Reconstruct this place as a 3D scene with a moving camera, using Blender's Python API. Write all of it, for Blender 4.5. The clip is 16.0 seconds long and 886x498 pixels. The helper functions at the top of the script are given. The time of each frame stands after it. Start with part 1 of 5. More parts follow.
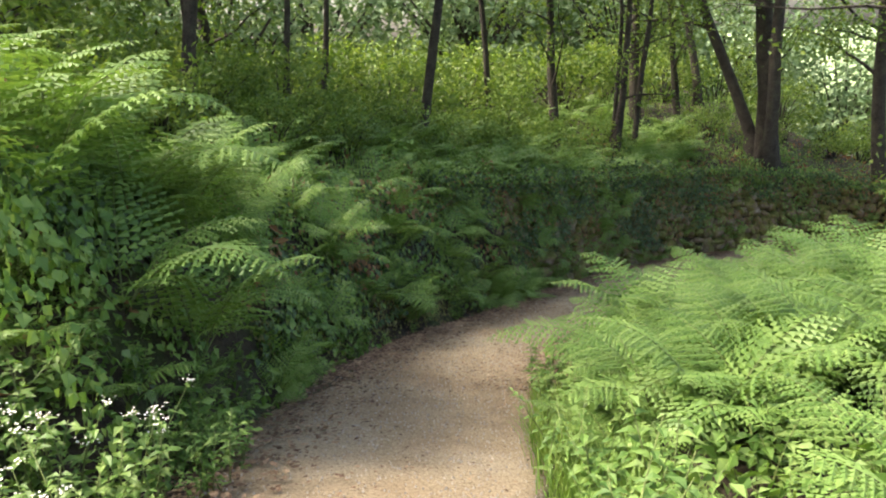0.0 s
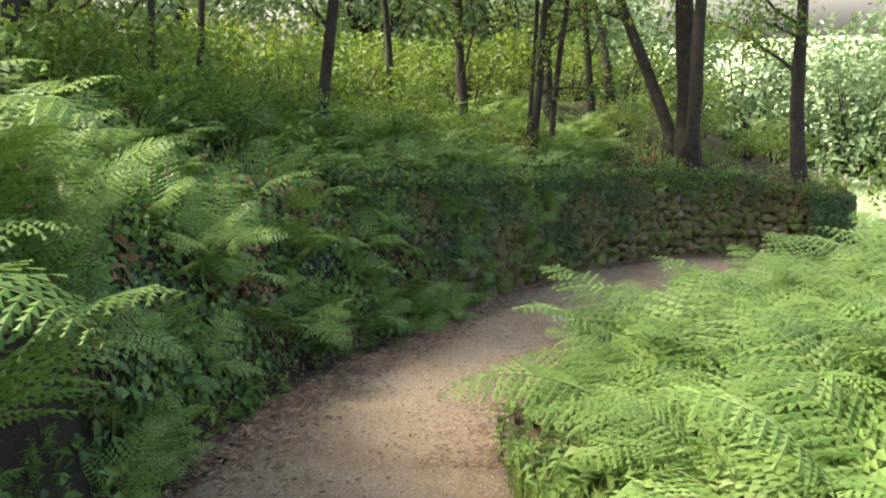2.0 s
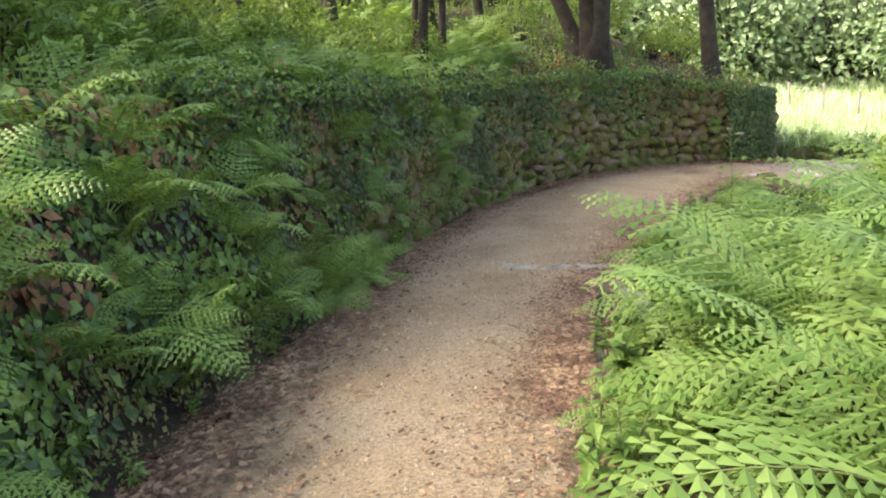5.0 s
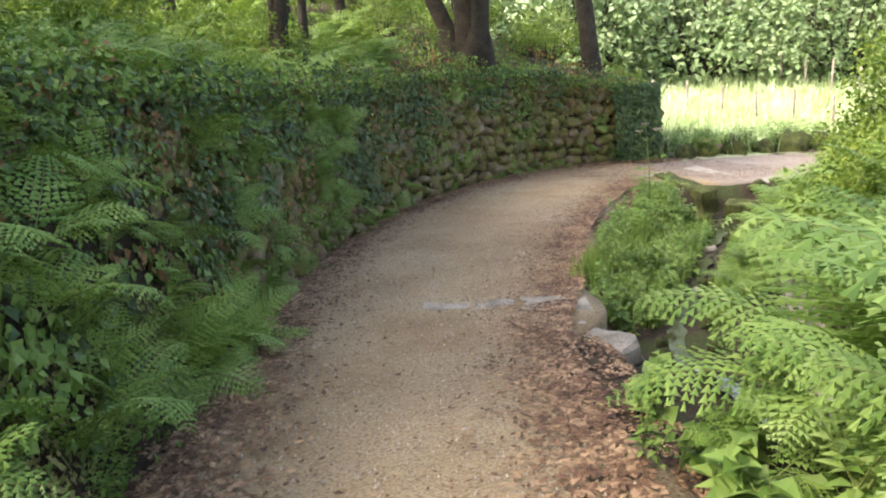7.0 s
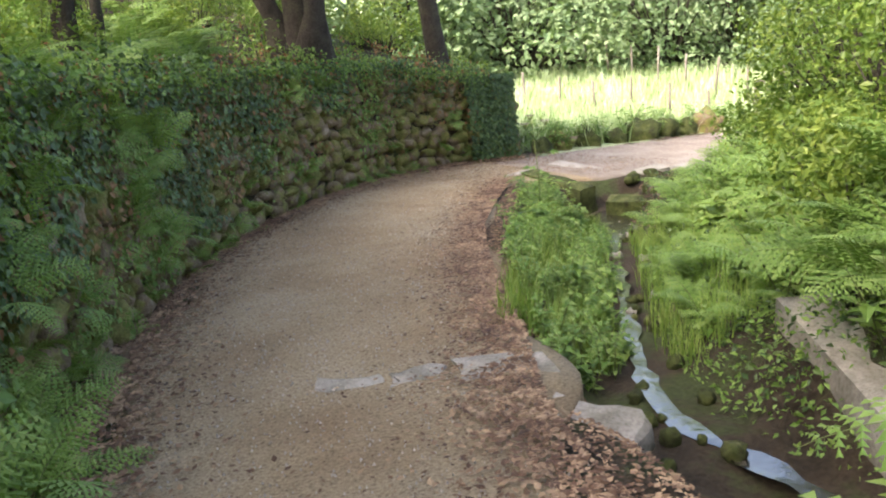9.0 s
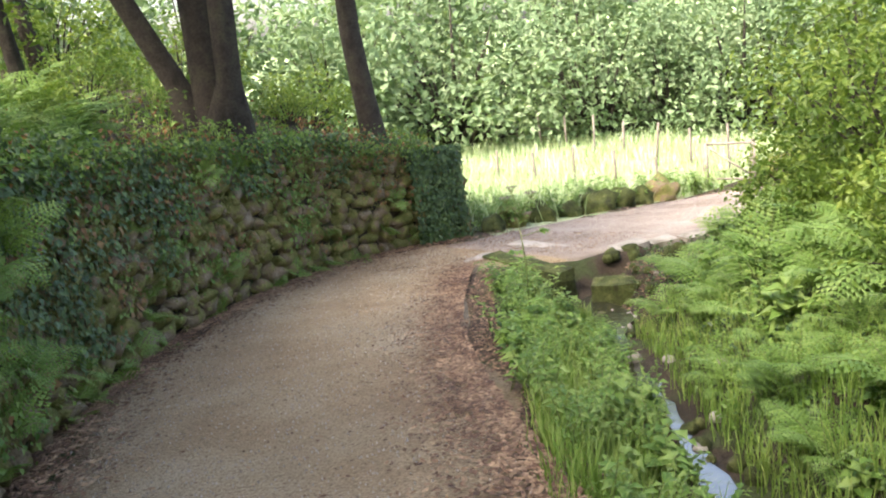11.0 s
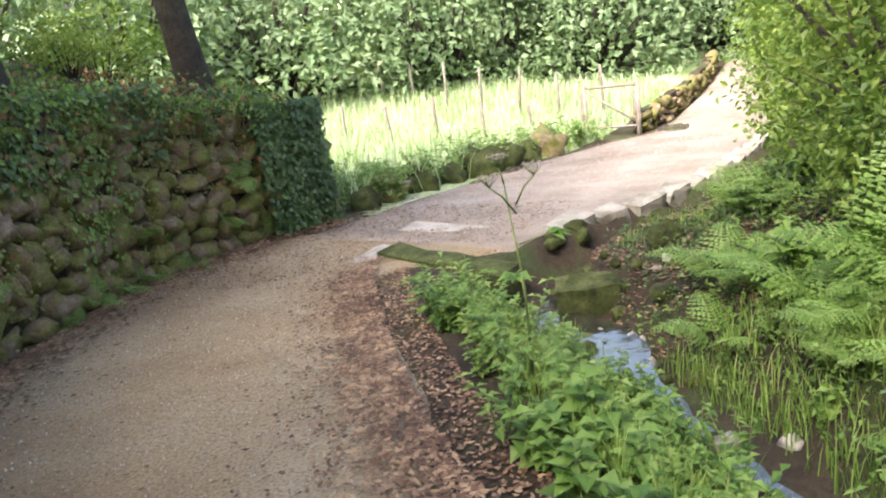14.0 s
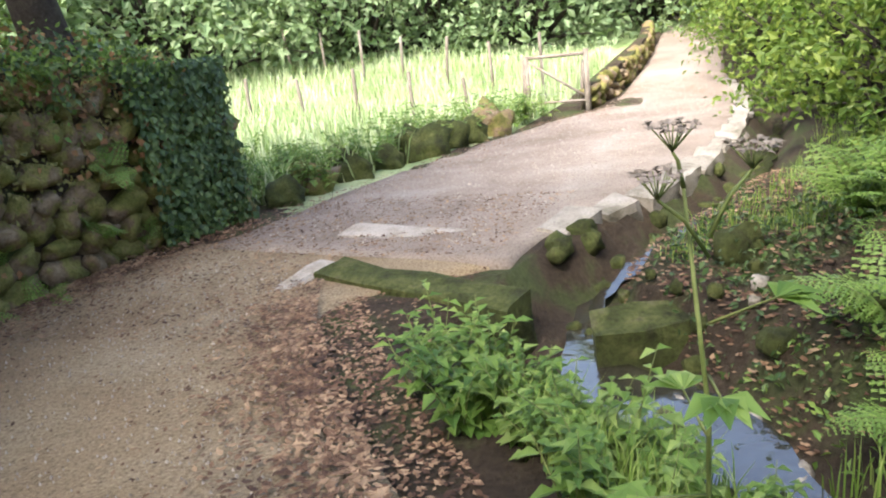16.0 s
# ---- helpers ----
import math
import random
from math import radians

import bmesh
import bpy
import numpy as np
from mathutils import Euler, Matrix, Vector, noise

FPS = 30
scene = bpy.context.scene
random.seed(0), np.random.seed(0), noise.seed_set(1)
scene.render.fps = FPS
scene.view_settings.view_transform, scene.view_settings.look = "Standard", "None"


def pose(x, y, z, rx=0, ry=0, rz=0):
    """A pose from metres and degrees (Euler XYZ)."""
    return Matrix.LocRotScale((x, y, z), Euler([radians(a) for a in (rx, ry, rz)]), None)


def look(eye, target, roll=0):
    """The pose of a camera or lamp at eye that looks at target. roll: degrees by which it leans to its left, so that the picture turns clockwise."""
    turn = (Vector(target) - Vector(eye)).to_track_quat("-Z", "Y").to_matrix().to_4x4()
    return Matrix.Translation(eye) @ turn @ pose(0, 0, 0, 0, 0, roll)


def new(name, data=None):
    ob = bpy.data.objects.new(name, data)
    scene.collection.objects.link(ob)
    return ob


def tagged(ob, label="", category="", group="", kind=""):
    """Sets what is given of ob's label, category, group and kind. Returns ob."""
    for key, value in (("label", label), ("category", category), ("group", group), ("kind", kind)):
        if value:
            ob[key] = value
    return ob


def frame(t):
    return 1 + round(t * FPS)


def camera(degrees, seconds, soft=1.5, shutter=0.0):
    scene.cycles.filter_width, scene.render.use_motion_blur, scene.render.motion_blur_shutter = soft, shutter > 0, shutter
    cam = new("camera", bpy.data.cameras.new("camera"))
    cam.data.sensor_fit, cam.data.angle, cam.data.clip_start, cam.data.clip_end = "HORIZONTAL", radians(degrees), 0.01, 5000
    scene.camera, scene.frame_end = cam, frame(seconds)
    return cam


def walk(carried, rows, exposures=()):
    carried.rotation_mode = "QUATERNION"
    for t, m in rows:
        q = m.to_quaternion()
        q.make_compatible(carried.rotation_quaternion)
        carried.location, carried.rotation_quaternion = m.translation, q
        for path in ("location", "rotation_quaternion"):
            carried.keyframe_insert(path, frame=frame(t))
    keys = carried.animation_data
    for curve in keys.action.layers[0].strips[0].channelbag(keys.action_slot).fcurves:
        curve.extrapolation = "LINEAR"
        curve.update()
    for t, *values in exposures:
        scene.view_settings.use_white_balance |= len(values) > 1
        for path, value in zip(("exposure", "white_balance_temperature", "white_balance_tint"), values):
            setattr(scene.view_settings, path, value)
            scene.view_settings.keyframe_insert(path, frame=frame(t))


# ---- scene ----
cam = camera(55.8, 16.0, soft=2.0)
METRES, EYE, TILT, LEAN, TURN = 17.5, 1.57, -14.0, 3.0, 0.0
ROWS = [
    (0.0, 0.0, 0.0, 0.0, 0.0, 0.0, 0.0),
    (0.5, -0.003, 0.0317, -0.0003, -2.17, 0.05, 1.26),
    (1.0, -0.0049, 0.064, 0.0017, -3.36, 0.3, 1.64),
    (1.5, -0.0094, 0.0959, 0.0024, -5.95, 0.97, 1.41),
    (2.0, -0.0134, 0.1266, 0.0027, -7.62, 0.55, 1.0),
    (2.5, -0.0171, 0.1559, 0.0033, -8.66, -1.43, 1.84),
    (3.0, -0.017, 0.1848, 0.0038, -10.49, -3.06, 2.76),
    (3.5, -0.0176, 0.2146, 0.0023, -13.31, -4.73, 3.85),
    (6.0, -0.0128, 0.3681, 0.007, -20.44, -4.11, 8.44),
    (6.5, -0.0086, 0.3962, 0.0077, -23.71, -5.08, 9.26),
    (7.0, -0.0016, 0.425, 0.0097, -27.82, -4.83, 9.42),
    (7.5, 0.0043, 0.4537, 0.0131, -32.03, -4.99, 10.31),
    (8.0, 0.0121, 0.4809, 0.0131, -35.46, -5.61, 10.97),
    (8.5, 0.0191, 0.5076, 0.0149, -37.43, -6.36, 11.69),
    (9.0, 0.0338, 0.534, 0.0183, -40.46, -7.03, 12.78),
    (9.5, 0.0493, 0.5602, 0.0214, -42.5, -4.62, 12.73),
    (10.0, 0.063, 0.5864, 0.0243, -43.67, -3.14, 13.95),
    (12.5, 0.158, 0.7168, 0.026, -50.68, -5.36, 17.38),
    (13.0, 0.1797, 0.7464, 0.0315, -53.93, -9.2, 17.33),
    (13.5, 0.1998, 0.7696, 0.0385, -58.63, -11.21, 17.11),
    (14.0, 0.2201, 0.7913, 0.0416, -59.29, -9.6, 18.41),
    (14.5, 0.2437, 0.8152, 0.0425, -57.73, -7.87, 19.13),
    (15.0, 0.2706, 0.8388, 0.0411, -58.52, -8.33, 18.93),
    (15.5, 0.2968, 0.8607, 0.0414, -60.96, -9.88, 18.86),
    (16.0, 0.3225, 0.8807, 0.0405, -66.31, -13.07, 18.41),
]
EXPOSURES = [(0.0, 1.95, 6950, 13), (1.5, 2.08, 6900, 15), (3.5, 2.28, 6900, 16), (6.0, 2.52, 7150, 17), (9.0, 2.36, 6950, 17), (12.5, 2.4, 6750, 17), (16.0, 2.12, 6500, 16)]
walk(cam, [(t, pose(0, 0, EYE, TILT, LEAN, TURN) @ pose(METRES * x, METRES * y, METRES * z, 90 + pitch, roll, yaw)) for t, x, y, z, yaw, pitch, roll in ROWS], EXPOSURES)

# ---- light: bright overcast sky over a wooded lane, open meadow beyond ----
SUN_EL, SUN_AZ = 53.0, 273.0        # elevation; compass bearing from +y towards +x
world = bpy.data.worlds.new("sky")
scene.world = world
world.use_nodes = True
wn = world.node_tree
sky = wn.nodes.new("ShaderNodeTexSky")
sky.sky_type, sky.sun_disc = "NISHITA", False
sky.sun_elevation, sky.sun_rotation = radians(SUN_EL), radians(SUN_AZ)
sky.air_density, sky.dust_density = 1.0, 4.0
wn.links.new(sky.outputs[0], wn.nodes["Background"].inputs[0])
wn.nodes["Background"].inputs[1].default_value = 0.15
sun = new("sun", bpy.data.lights.new("sun", "SUN"))
sun.data.energy, sun.data.angle, sun.data.color = 2.9, radians(14), (1.0, 0.95, 0.86)
sun_dir = Vector((math.sin(radians(SUN_AZ)) * math.cos(radians(SUN_EL)), math.cos(radians(SUN_AZ)) * math.cos(radians(SUN_EL)), math.sin(radians(SUN_EL))))
sun.matrix_world = look(sun_dir * 50, (0, 0, 0))


# ---- materials ----
def nodes_of(name):
    m = bpy.data.materials.new(name)
    m.use_nodes = True
    return m, m.node_tree.nodes, m.node_tree.links, m.node_tree.nodes["Principled BSDF"]


def ramp(n, l, source, stops):
    r = n.new("ShaderNodeValToRGB")
    e = r.color_ramp.elements
    while len(e) < len(stops):
        e.new(0.5)
    for el, (p, c) in zip(e, stops):
        el.position, el.color = p, (*c, 1)
    l.new(source, r.inputs[0])
    return r.outputs[0]


def noise_tex(n, l, scale, detail=6, rough=0.6):
    t = n.new("ShaderNodeTexNoise")
    t.inputs["Scale"].default_value, t.inputs["Detail"].default_value, t.inputs["Roughness"].default_value = scale, detail, rough
    l.new(n.new("ShaderNodeNewGeometry").outputs["Position"], t.inputs["Vector"])
    return t.outputs["Fac"]


def mixed(n, l, fac, a, b, how="MIX"):
    m = n.new("ShaderNodeMix")
    m.data_type, m.blend_type = "RGBA", how
    for value, socket in ((fac, m.inputs[0]), (a, m.inputs[6]), (b, m.inputs[7])):
        if isinstance(value, (int, float)):
            socket.default_value = value
        elif isinstance(value, tuple):
            socket.default_value = (*value, 1)
        else:
            l.new(value, socket)
    return m.outputs[2]


def bump(n, l, p, height, strength, distance):
    b = n.new("ShaderNodeBump")
    b.inputs["Strength"].default_value, b.inputs["Distance"].default_value = strength, distance
    l.new(height, b.inputs["Height"])
    l.new(b.outputs[0], p.inputs["Normal"])


def surface(name, coarse, fine, coarse_scale, fine_scale, rough=0.9, relief=0.6, depth=0.02):
    """Coarse patches of one ramp of colours, broken up by a fine grain."""
    m, n, l, p = nodes_of(name)
    a = ramp(n, l, noise_tex(n, l, coarse_scale, 5), coarse)
    grain = noise_tex(n, l, fine_scale, 8, 0.7)
    b = ramp(n, l, grain, fine)
    l.new(mixed(n, l, 1.0, a, b, "MULTIPLY"), p.inputs["Base Color"])
    p.inputs["Roughness"].default_value = rough
    p.inputs["Specular IOR Level"].default_value = 0.25
    bump(n, l, p, grain, relief, depth)
    return m


def leaf_material(name, dark, mid, light, gloss=0.45, through_light=0.35, patch=1.2):
    """Leaves: every leaf has its own tone, in drifts of lighter and darker growth, and lets some light through."""
    m, n, l, p = nodes_of(name)
    isl = n.new("ShaderNodeNewGeometry").outputs["Random Per Island"]
    tone = n.new("ShaderNodeMath")
    tone.operation = "MULTIPLY_ADD"
    l.new(isl, tone.inputs[0])
    tone.inputs[1].default_value = 0.6
    half = n.new("ShaderNodeMath")
    half.operation = "MULTIPLY_ADD"
    l.new(noise_tex(n, l, patch, 4), half.inputs[0])
    half.inputs[1].default_value, half.inputs[2].default_value = 1.4, -0.5
    l.new(half.outputs[0], tone.inputs[2])
    col = ramp(n, l, tone.outputs[0], [(0.05, dark), (0.45, mid), (0.95, light)])
    l.new(col, p.inputs["Base Color"])
    p.inputs["Roughness"].default_value = gloss
    p.inputs["Specular IOR Level"].default_value = 0.35
    t = n.new("ShaderNodeBsdfTranslucent")
    l.new(mixed(n, l, 1.0, col, (1.0, 1.0, 0.55), "MULTIPLY"), t.inputs[0])
    mx = n.new("ShaderNodeMixShader")
    mx.inputs[0].default_value = through_light
    l.new(p.outputs[0], mx.inputs[1])
    l.new(t.outputs[0], mx.inputs[2])
    l.new(mx.outputs[0], n["Material Output"].inputs[0])
    return m


M_PATH = surface("trodden_gravel", [(0.3, (0.24, 0.17, 0.1)), (0.5, (0.31, 0.245, 0.155)), (0.72, (0.37, 0.31, 0.215))], [(0.34, (0.3, 0.27, 0.24)), (0.46, (0.8, 0.78, 0.75)), (0.58, (1, 1, 1)), (0.68, (1.3, 1.27, 1.2))], 0.8, 55, 0.95, 1.0, 0.02)
M_ROAD = surface("pale_gravel", [(0.3, (0.2, 0.16, 0.125)), (0.55, (0.29, 0.25, 0.21)), (0.75, (0.36, 0.33, 0.29))], [(0.34, (0.42, 0.38, 0.34)), (0.5, (0.95, 0.94, 0.92)), (0.7, (1.1, 1.1, 1.08))], 0.9, 50, 0.9, 0.9, 0.018)
M_SOIL = surface("leafy_soil", [(0.3, (0.03, 0.023, 0.015)), (0.48, (0.065, 0.048, 0.03)), (0.58, (0.06, 0.075, 0.025)), (0.75, (0.07, 0.1, 0.03))], [(0.3, (0.4, 0.4, 0.4)), (0.6, (1, 1, 1)), (0.8, (1, 1, 1))], 1.6, 30, 0.95, 1.0, 0.04)
# meadow turf has the glare of full sun in its colour; M_TURF is darker
M_SUNLIT_MEADOW = surface("sunlit_meadow_turf", [(0.3, (0.2, 0.33, 0.1)), (0.55, (0.37, 0.47, 0.24)), (0.75, (0.56, 0.61, 0.42))], [(0.3, (0.6, 0.6, 0.5)), (0.6, (1, 1, 1)), (0.8, (1, 1, 1))], 0.5, 18, 0.9, 1.0, 0.06)
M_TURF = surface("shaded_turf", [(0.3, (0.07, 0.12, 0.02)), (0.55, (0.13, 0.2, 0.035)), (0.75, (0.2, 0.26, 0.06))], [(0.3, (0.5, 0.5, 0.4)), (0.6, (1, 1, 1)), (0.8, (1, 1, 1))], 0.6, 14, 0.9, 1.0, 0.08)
M_STONE = surface("mossy_granite", [(0.36, (0.12, 0.13, 0.03)), (0.48, (0.2, 0.19, 0.06)), (0.54, (0.18, 0.13, 0.075)), (0.72, (0.31, 0.26, 0.18))], [(0.3, (0.45, 0.45, 0.42)), (0.55, (1, 1, 1)), (0.8, (1, 1, 1))], 4.0, 40, 0.9, 0.9, 0.02)
M_PALESTONE = surface("worn_pale_stone", [(0.3, (0.25, 0.22, 0.17)), (0.5, (0.36, 0.33, 0.28)), (0.75, (0.44, 0.41, 0.36))], [(0.3, (0.5, 0.5, 0.5)), (0.55, (1, 1, 1)), (0.8, (1, 1, 1))], 5.0, 55, 0.85, 0.7, 0.01)
M_CONCRETE = surface("weathered_concrete", [(0.3, (0.12, 0.11, 0.08)), (0.5, (0.27, 0.25, 0.21)), (0.75, (0.36, 0.34, 0.3))], [(0.3, (0.55, 0.55, 0.52)), (0.55, (1, 1, 1)), (0.8, (1, 1, 1))], 3.0, 50, 0.9, 0.6, 0.008)
M_BARK = surface("ridged_bark", [(0.3, (0.03, 0.025, 0.02)), (0.5, (0.06, 0.05, 0.038)), (0.75, (0.085, 0.08, 0.05))], [(0.3, (0.4, 0.4, 0.4)), (0.6, (1, 1, 1)), (0.8, (1, 1, 1))], 5.0, 35, 0.95, 1.0, 0.04)
M_MOSSROCK = surface("moss_covered_rock", [(0.3, (0.025, 0.03, 0.012)), (0.5, (0.06, 0.075, 0.02)), (0.62, (0.1, 0.115, 0.035)), (0.8, (0.16, 0.14, 0.1))], [(0.3, (0.4, 0.4, 0.4)), (0.55, (1, 1, 1)), (0.8, (1, 1, 1))], 5.0, 35, 0.95, 1.0, 0.03)
M_WOOD = surface("grey_weathered_wood", [(0.3, (0.16, 0.13, 0.1)), (0.6, (0.27, 0.24, 0.2)), (0.8, (0.32, 0.29, 0.25))], [(0.3, (0.5, 0.5, 0.5)), (0.6, (1, 1, 1)), (0.8, (1, 1, 1))], 4.0, 50, 0.85, 0.6, 0.01)
M_STEM = surface("green_stem", [(0.3, (0.09, 0.13, 0.03)), (0.7, (0.2, 0.24, 0.08))], [(0.3, (0.7, 0.7, 0.7)), (0.6, (1, 1, 1))], 6.0, 30, 0.6, 0.2, 0.005)
M_WIRE = surface("dull_wire", [(0.3, (0.3, 0.3, 0.29)), (0.7, (0.4, 0.4, 0.39))], [(0.3, (0.7, 0.7, 0.7)), (0.6, (1, 1, 1))], 9.0, 30, 0.5, 0.1, 0.002)
M_FERN = leaf_material("bracken_green", (0.075, 0.15, 0.028), (0.14, 0.245, 0.05), (0.23, 0.34, 0.09), 0.5, 0.35)
M_DRYFERN = leaf_material("dry_bracken", (0.1, 0.05, 0.02), (0.2, 0.1, 0.04), (0.28, 0.18, 0.08), 0.7, 0.2)
M_IVY = leaf_material("ivy_green", (0.022, 0.05, 0.014), (0.045, 0.09, 0.024), (0.11, 0.17, 0.05), 0.45, 0.15, 2.0)
M_HERB = leaf_material("herb_green", (0.055, 0.125, 0.022), (0.125, 0.225, 0.042), (0.25, 0.35, 0.1), 0.5, 0.35)
M_TREE = leaf_material("tree_leaf_green", (0.05, 0.1, 0.015), (0.11, 0.185, 0.03), (0.23, 0.3, 0.06), 0.5, 0.45)
M_GREYLEAF = leaf_material("willow_green", (0.08, 0.14, 0.06), (0.15, 0.23, 0.11), (0.26, 0.34, 0.19), 0.8, 0.35, 0.6)
M_GRASS = leaf_material("grass_green", (0.09, 0.17, 0.03), (0.17, 0.28, 0.05), (0.3, 0.37, 0.12), 0.6, 0.35)
# paled grass: overexposed sunlight is put into the leaf colour
M_SUNLIT_GRASS = leaf_material("sunlit_meadow_grass", (0.2, 0.32, 0.1), (0.38, 0.48, 0.27), (0.62, 0.66, 0.5), 0.6, 0.35)
M_LITTER = leaf_material("fallen_leaves", (0.04, 0.02, 0.011), (0.11, 0.06, 0.032), (0.36, 0.25, 0.15), 0.75, 0.1, 4.0)
M_MOSS = leaf_material("moss", (0.07, 0.08, 0.02), (0.14, 0.14, 0.04), (0.24, 0.22, 0.08), 0.8, 0.1, 3.0)
M_PETAL = surface("cream_petal", [(0.3, (0.7, 0.66, 0.5)), (0.7, (0.8, 0.78, 0.68))], [(0.3, (0.9, 0.9, 0.9)), (0.6, (1, 1, 1))], 9.0, 30, 0.7, 0.1, 0.002)
M_PEBBLE = surface("pebble", [(0.3, (0.2, 0.16, 0.12)), (0.7, (0.5, 0.46, 0.4))], [(0.3, (0.7, 0.7, 0.7)), (0.6, (1, 1, 1))], 14.0, 60, 0.85, 0.4, 0.004)
M_WATER, wnod, wlin, wp = nodes_of("stream_water")
wp.inputs["Base Color"].default_value = (0.03, 0.028, 0.02, 1)
wp.inputs["Roughness"].default_value, wp.inputs["Specular IOR Level"].default_value = 0.1, 1.0
bump(wnod, wlin, wp, noise_tex(wnod, wlin, 6.0, 3), 0.35, 0.02)

# ---- plan ----
# foot of the bank and wall beside the path; the path's other edge; the stream
BANK = [(-3.2, -14), (-2.2, -4), (-1.7, 0), (-1.5, 4), (-1.3, 6.5), (-0.8, 8.8), (0.2, 11), (1.4, 13.4), (2.6, 15.5), (4.6, 17.9), (7.2, 19.6), (9.4, 20.15), (11.7, 20.0), (12.5, 21.5), (13.4, 26), (13.4, 60)]
EDGE = [(-1.2, -14), (0.2, -4), (0.45, 0), (0.45, 4), (0.5, 5.5), (0.95, 7.8), (1.7, 9.2), (2.8, 11.2), (3.9, 12.5), (5.2, 14.1), (6.7, 15.7), (8.9, 17.5), (9.8, 18.0)]
STREAM = [(3.1, 9.7), (3.6, 10.6), (4.0, 11.5), (4.9, 12.4), (6.0, 13.3), (7.2, 14.3), (8.3, 15.2), (9.1, 15.95), (9.72, 16.28), (10.6, 16.36), (12.7, 15.85), (15, 15.5), (20, 15.5)]
ROAD_FAR = [(10.7, 19.9), (11.3, 19.8), (13.0, 19.75), (16.0, 19.5), (18.5, 19.2), (20.7, 18.65), (24, 18.5), (30, 18.9), (40, 19.5)]
ROAD_NEAR = [(10.15, 16.85), (11.05, 16.82), (12.8, 16.25), (16.0, 15.95), (20.4, 16.1), (24, 16.7), (30, 17.2), (40, 17.6)]


def smooth(points, n):
    """n points at even steps along a smooth curve through points."""
    p = np.array(points, float)
    q = []
    for i in range(len(p) - 1):
        a, b, c, d = p[max(i - 1, 0)], p[i], p[i + 1], p[min(i + 2, len(p) - 1)]
        for u in np.linspace(0, 1, 16, endpoint=False):
            q.append(0.5 * (2 * b + (c - a) * u + (2 * a - 5 * b + 4 * c - d) * u ** 2 + (3 * b - a - 3 * c + d) * u ** 3))
    q = np.array(q + [p[-1]])
    s = np.r_[0, np.cumsum(np.linalg.norm(np.diff(q, axis=0), axis=1))]
    t = np.linspace(0, s[-1], n)
    return np.stack([np.interp(t, s, q[:, k]) for k in range(q.shape[1])], 1)


BANK_C, EDGE_C, STREAM_C = smooth(BANK, 240), smooth(EDGE, 160), smooth(STREAM, 120)
FAR_C, NEAR_C = smooth(ROAD_FAR, 120), smooth(ROAD_NEAR, 120)


def offset_from(curve, x, y):
    """How far (x, y) lies to the left of a curve (right: minus)."""
    x, y = np.atleast_1d(np.asarray(x, float)), np.atleast_1d(np.asarray(y, float))
    a, b = curve[:-1], curve[1:]
    best, side = np.full(x.shape, 1e9), np.ones(x.shape)
    for (ax, ay), (bx, by) in zip(a, b):
        dx, dy = bx - ax, by - ay
        u = np.clip(((x - ax) * dx + (y - ay) * dy) / (dx * dx + dy * dy + 1e-9), 0, 1)
        d = np.hypot(x - ax - u * dx, y - ay - u * dy)
        cross = dx * (y - ay) - dy * (x - ax)
        near = d < best - 1e-9
        best, side = np.where(near, d, best), np.where(near, np.where(cross >= 0, 1.0, -1.0), side)
    return best * side


def step(a, b, v):
    u = np.clip((v - a) / (b - a), 0, 1)
    return u * u * (3 - 2 * u)


def lane(x, y):
    """The lane's own fall, downhill to the ford and up again past the gate."""
    x, y = np.asarray(x, float), np.asarray(y, float)
    u, v = np.clip(x, -6, 11), np.clip(y, -6, 21)
    z = 0.166 - 0.1393 * u - 0.25 * v - 0.00519 * u * u + 0.00638 * u * v + 0.00355 * v * v
    z = z - 0.13 * np.clip(x - 11, 0, 10) - 0.005 * np.clip(x - 21, 0, 40)
    return z + 0.04 * np.clip(y - 21, 0, 60)


def wall_height(x):
    """The retaining wall stands lower towards its end."""
    return 1.9 - 0.4 * step(7.5, 11.6, np.asarray(x, float))


def rough_noise(x, y, scale, seed=0.0):
    return np.array([noise.noise((a * scale + seed, b * scale, seed)) for a, b in zip(np.ravel(x), np.ravel(y))]).reshape(np.shape(x))


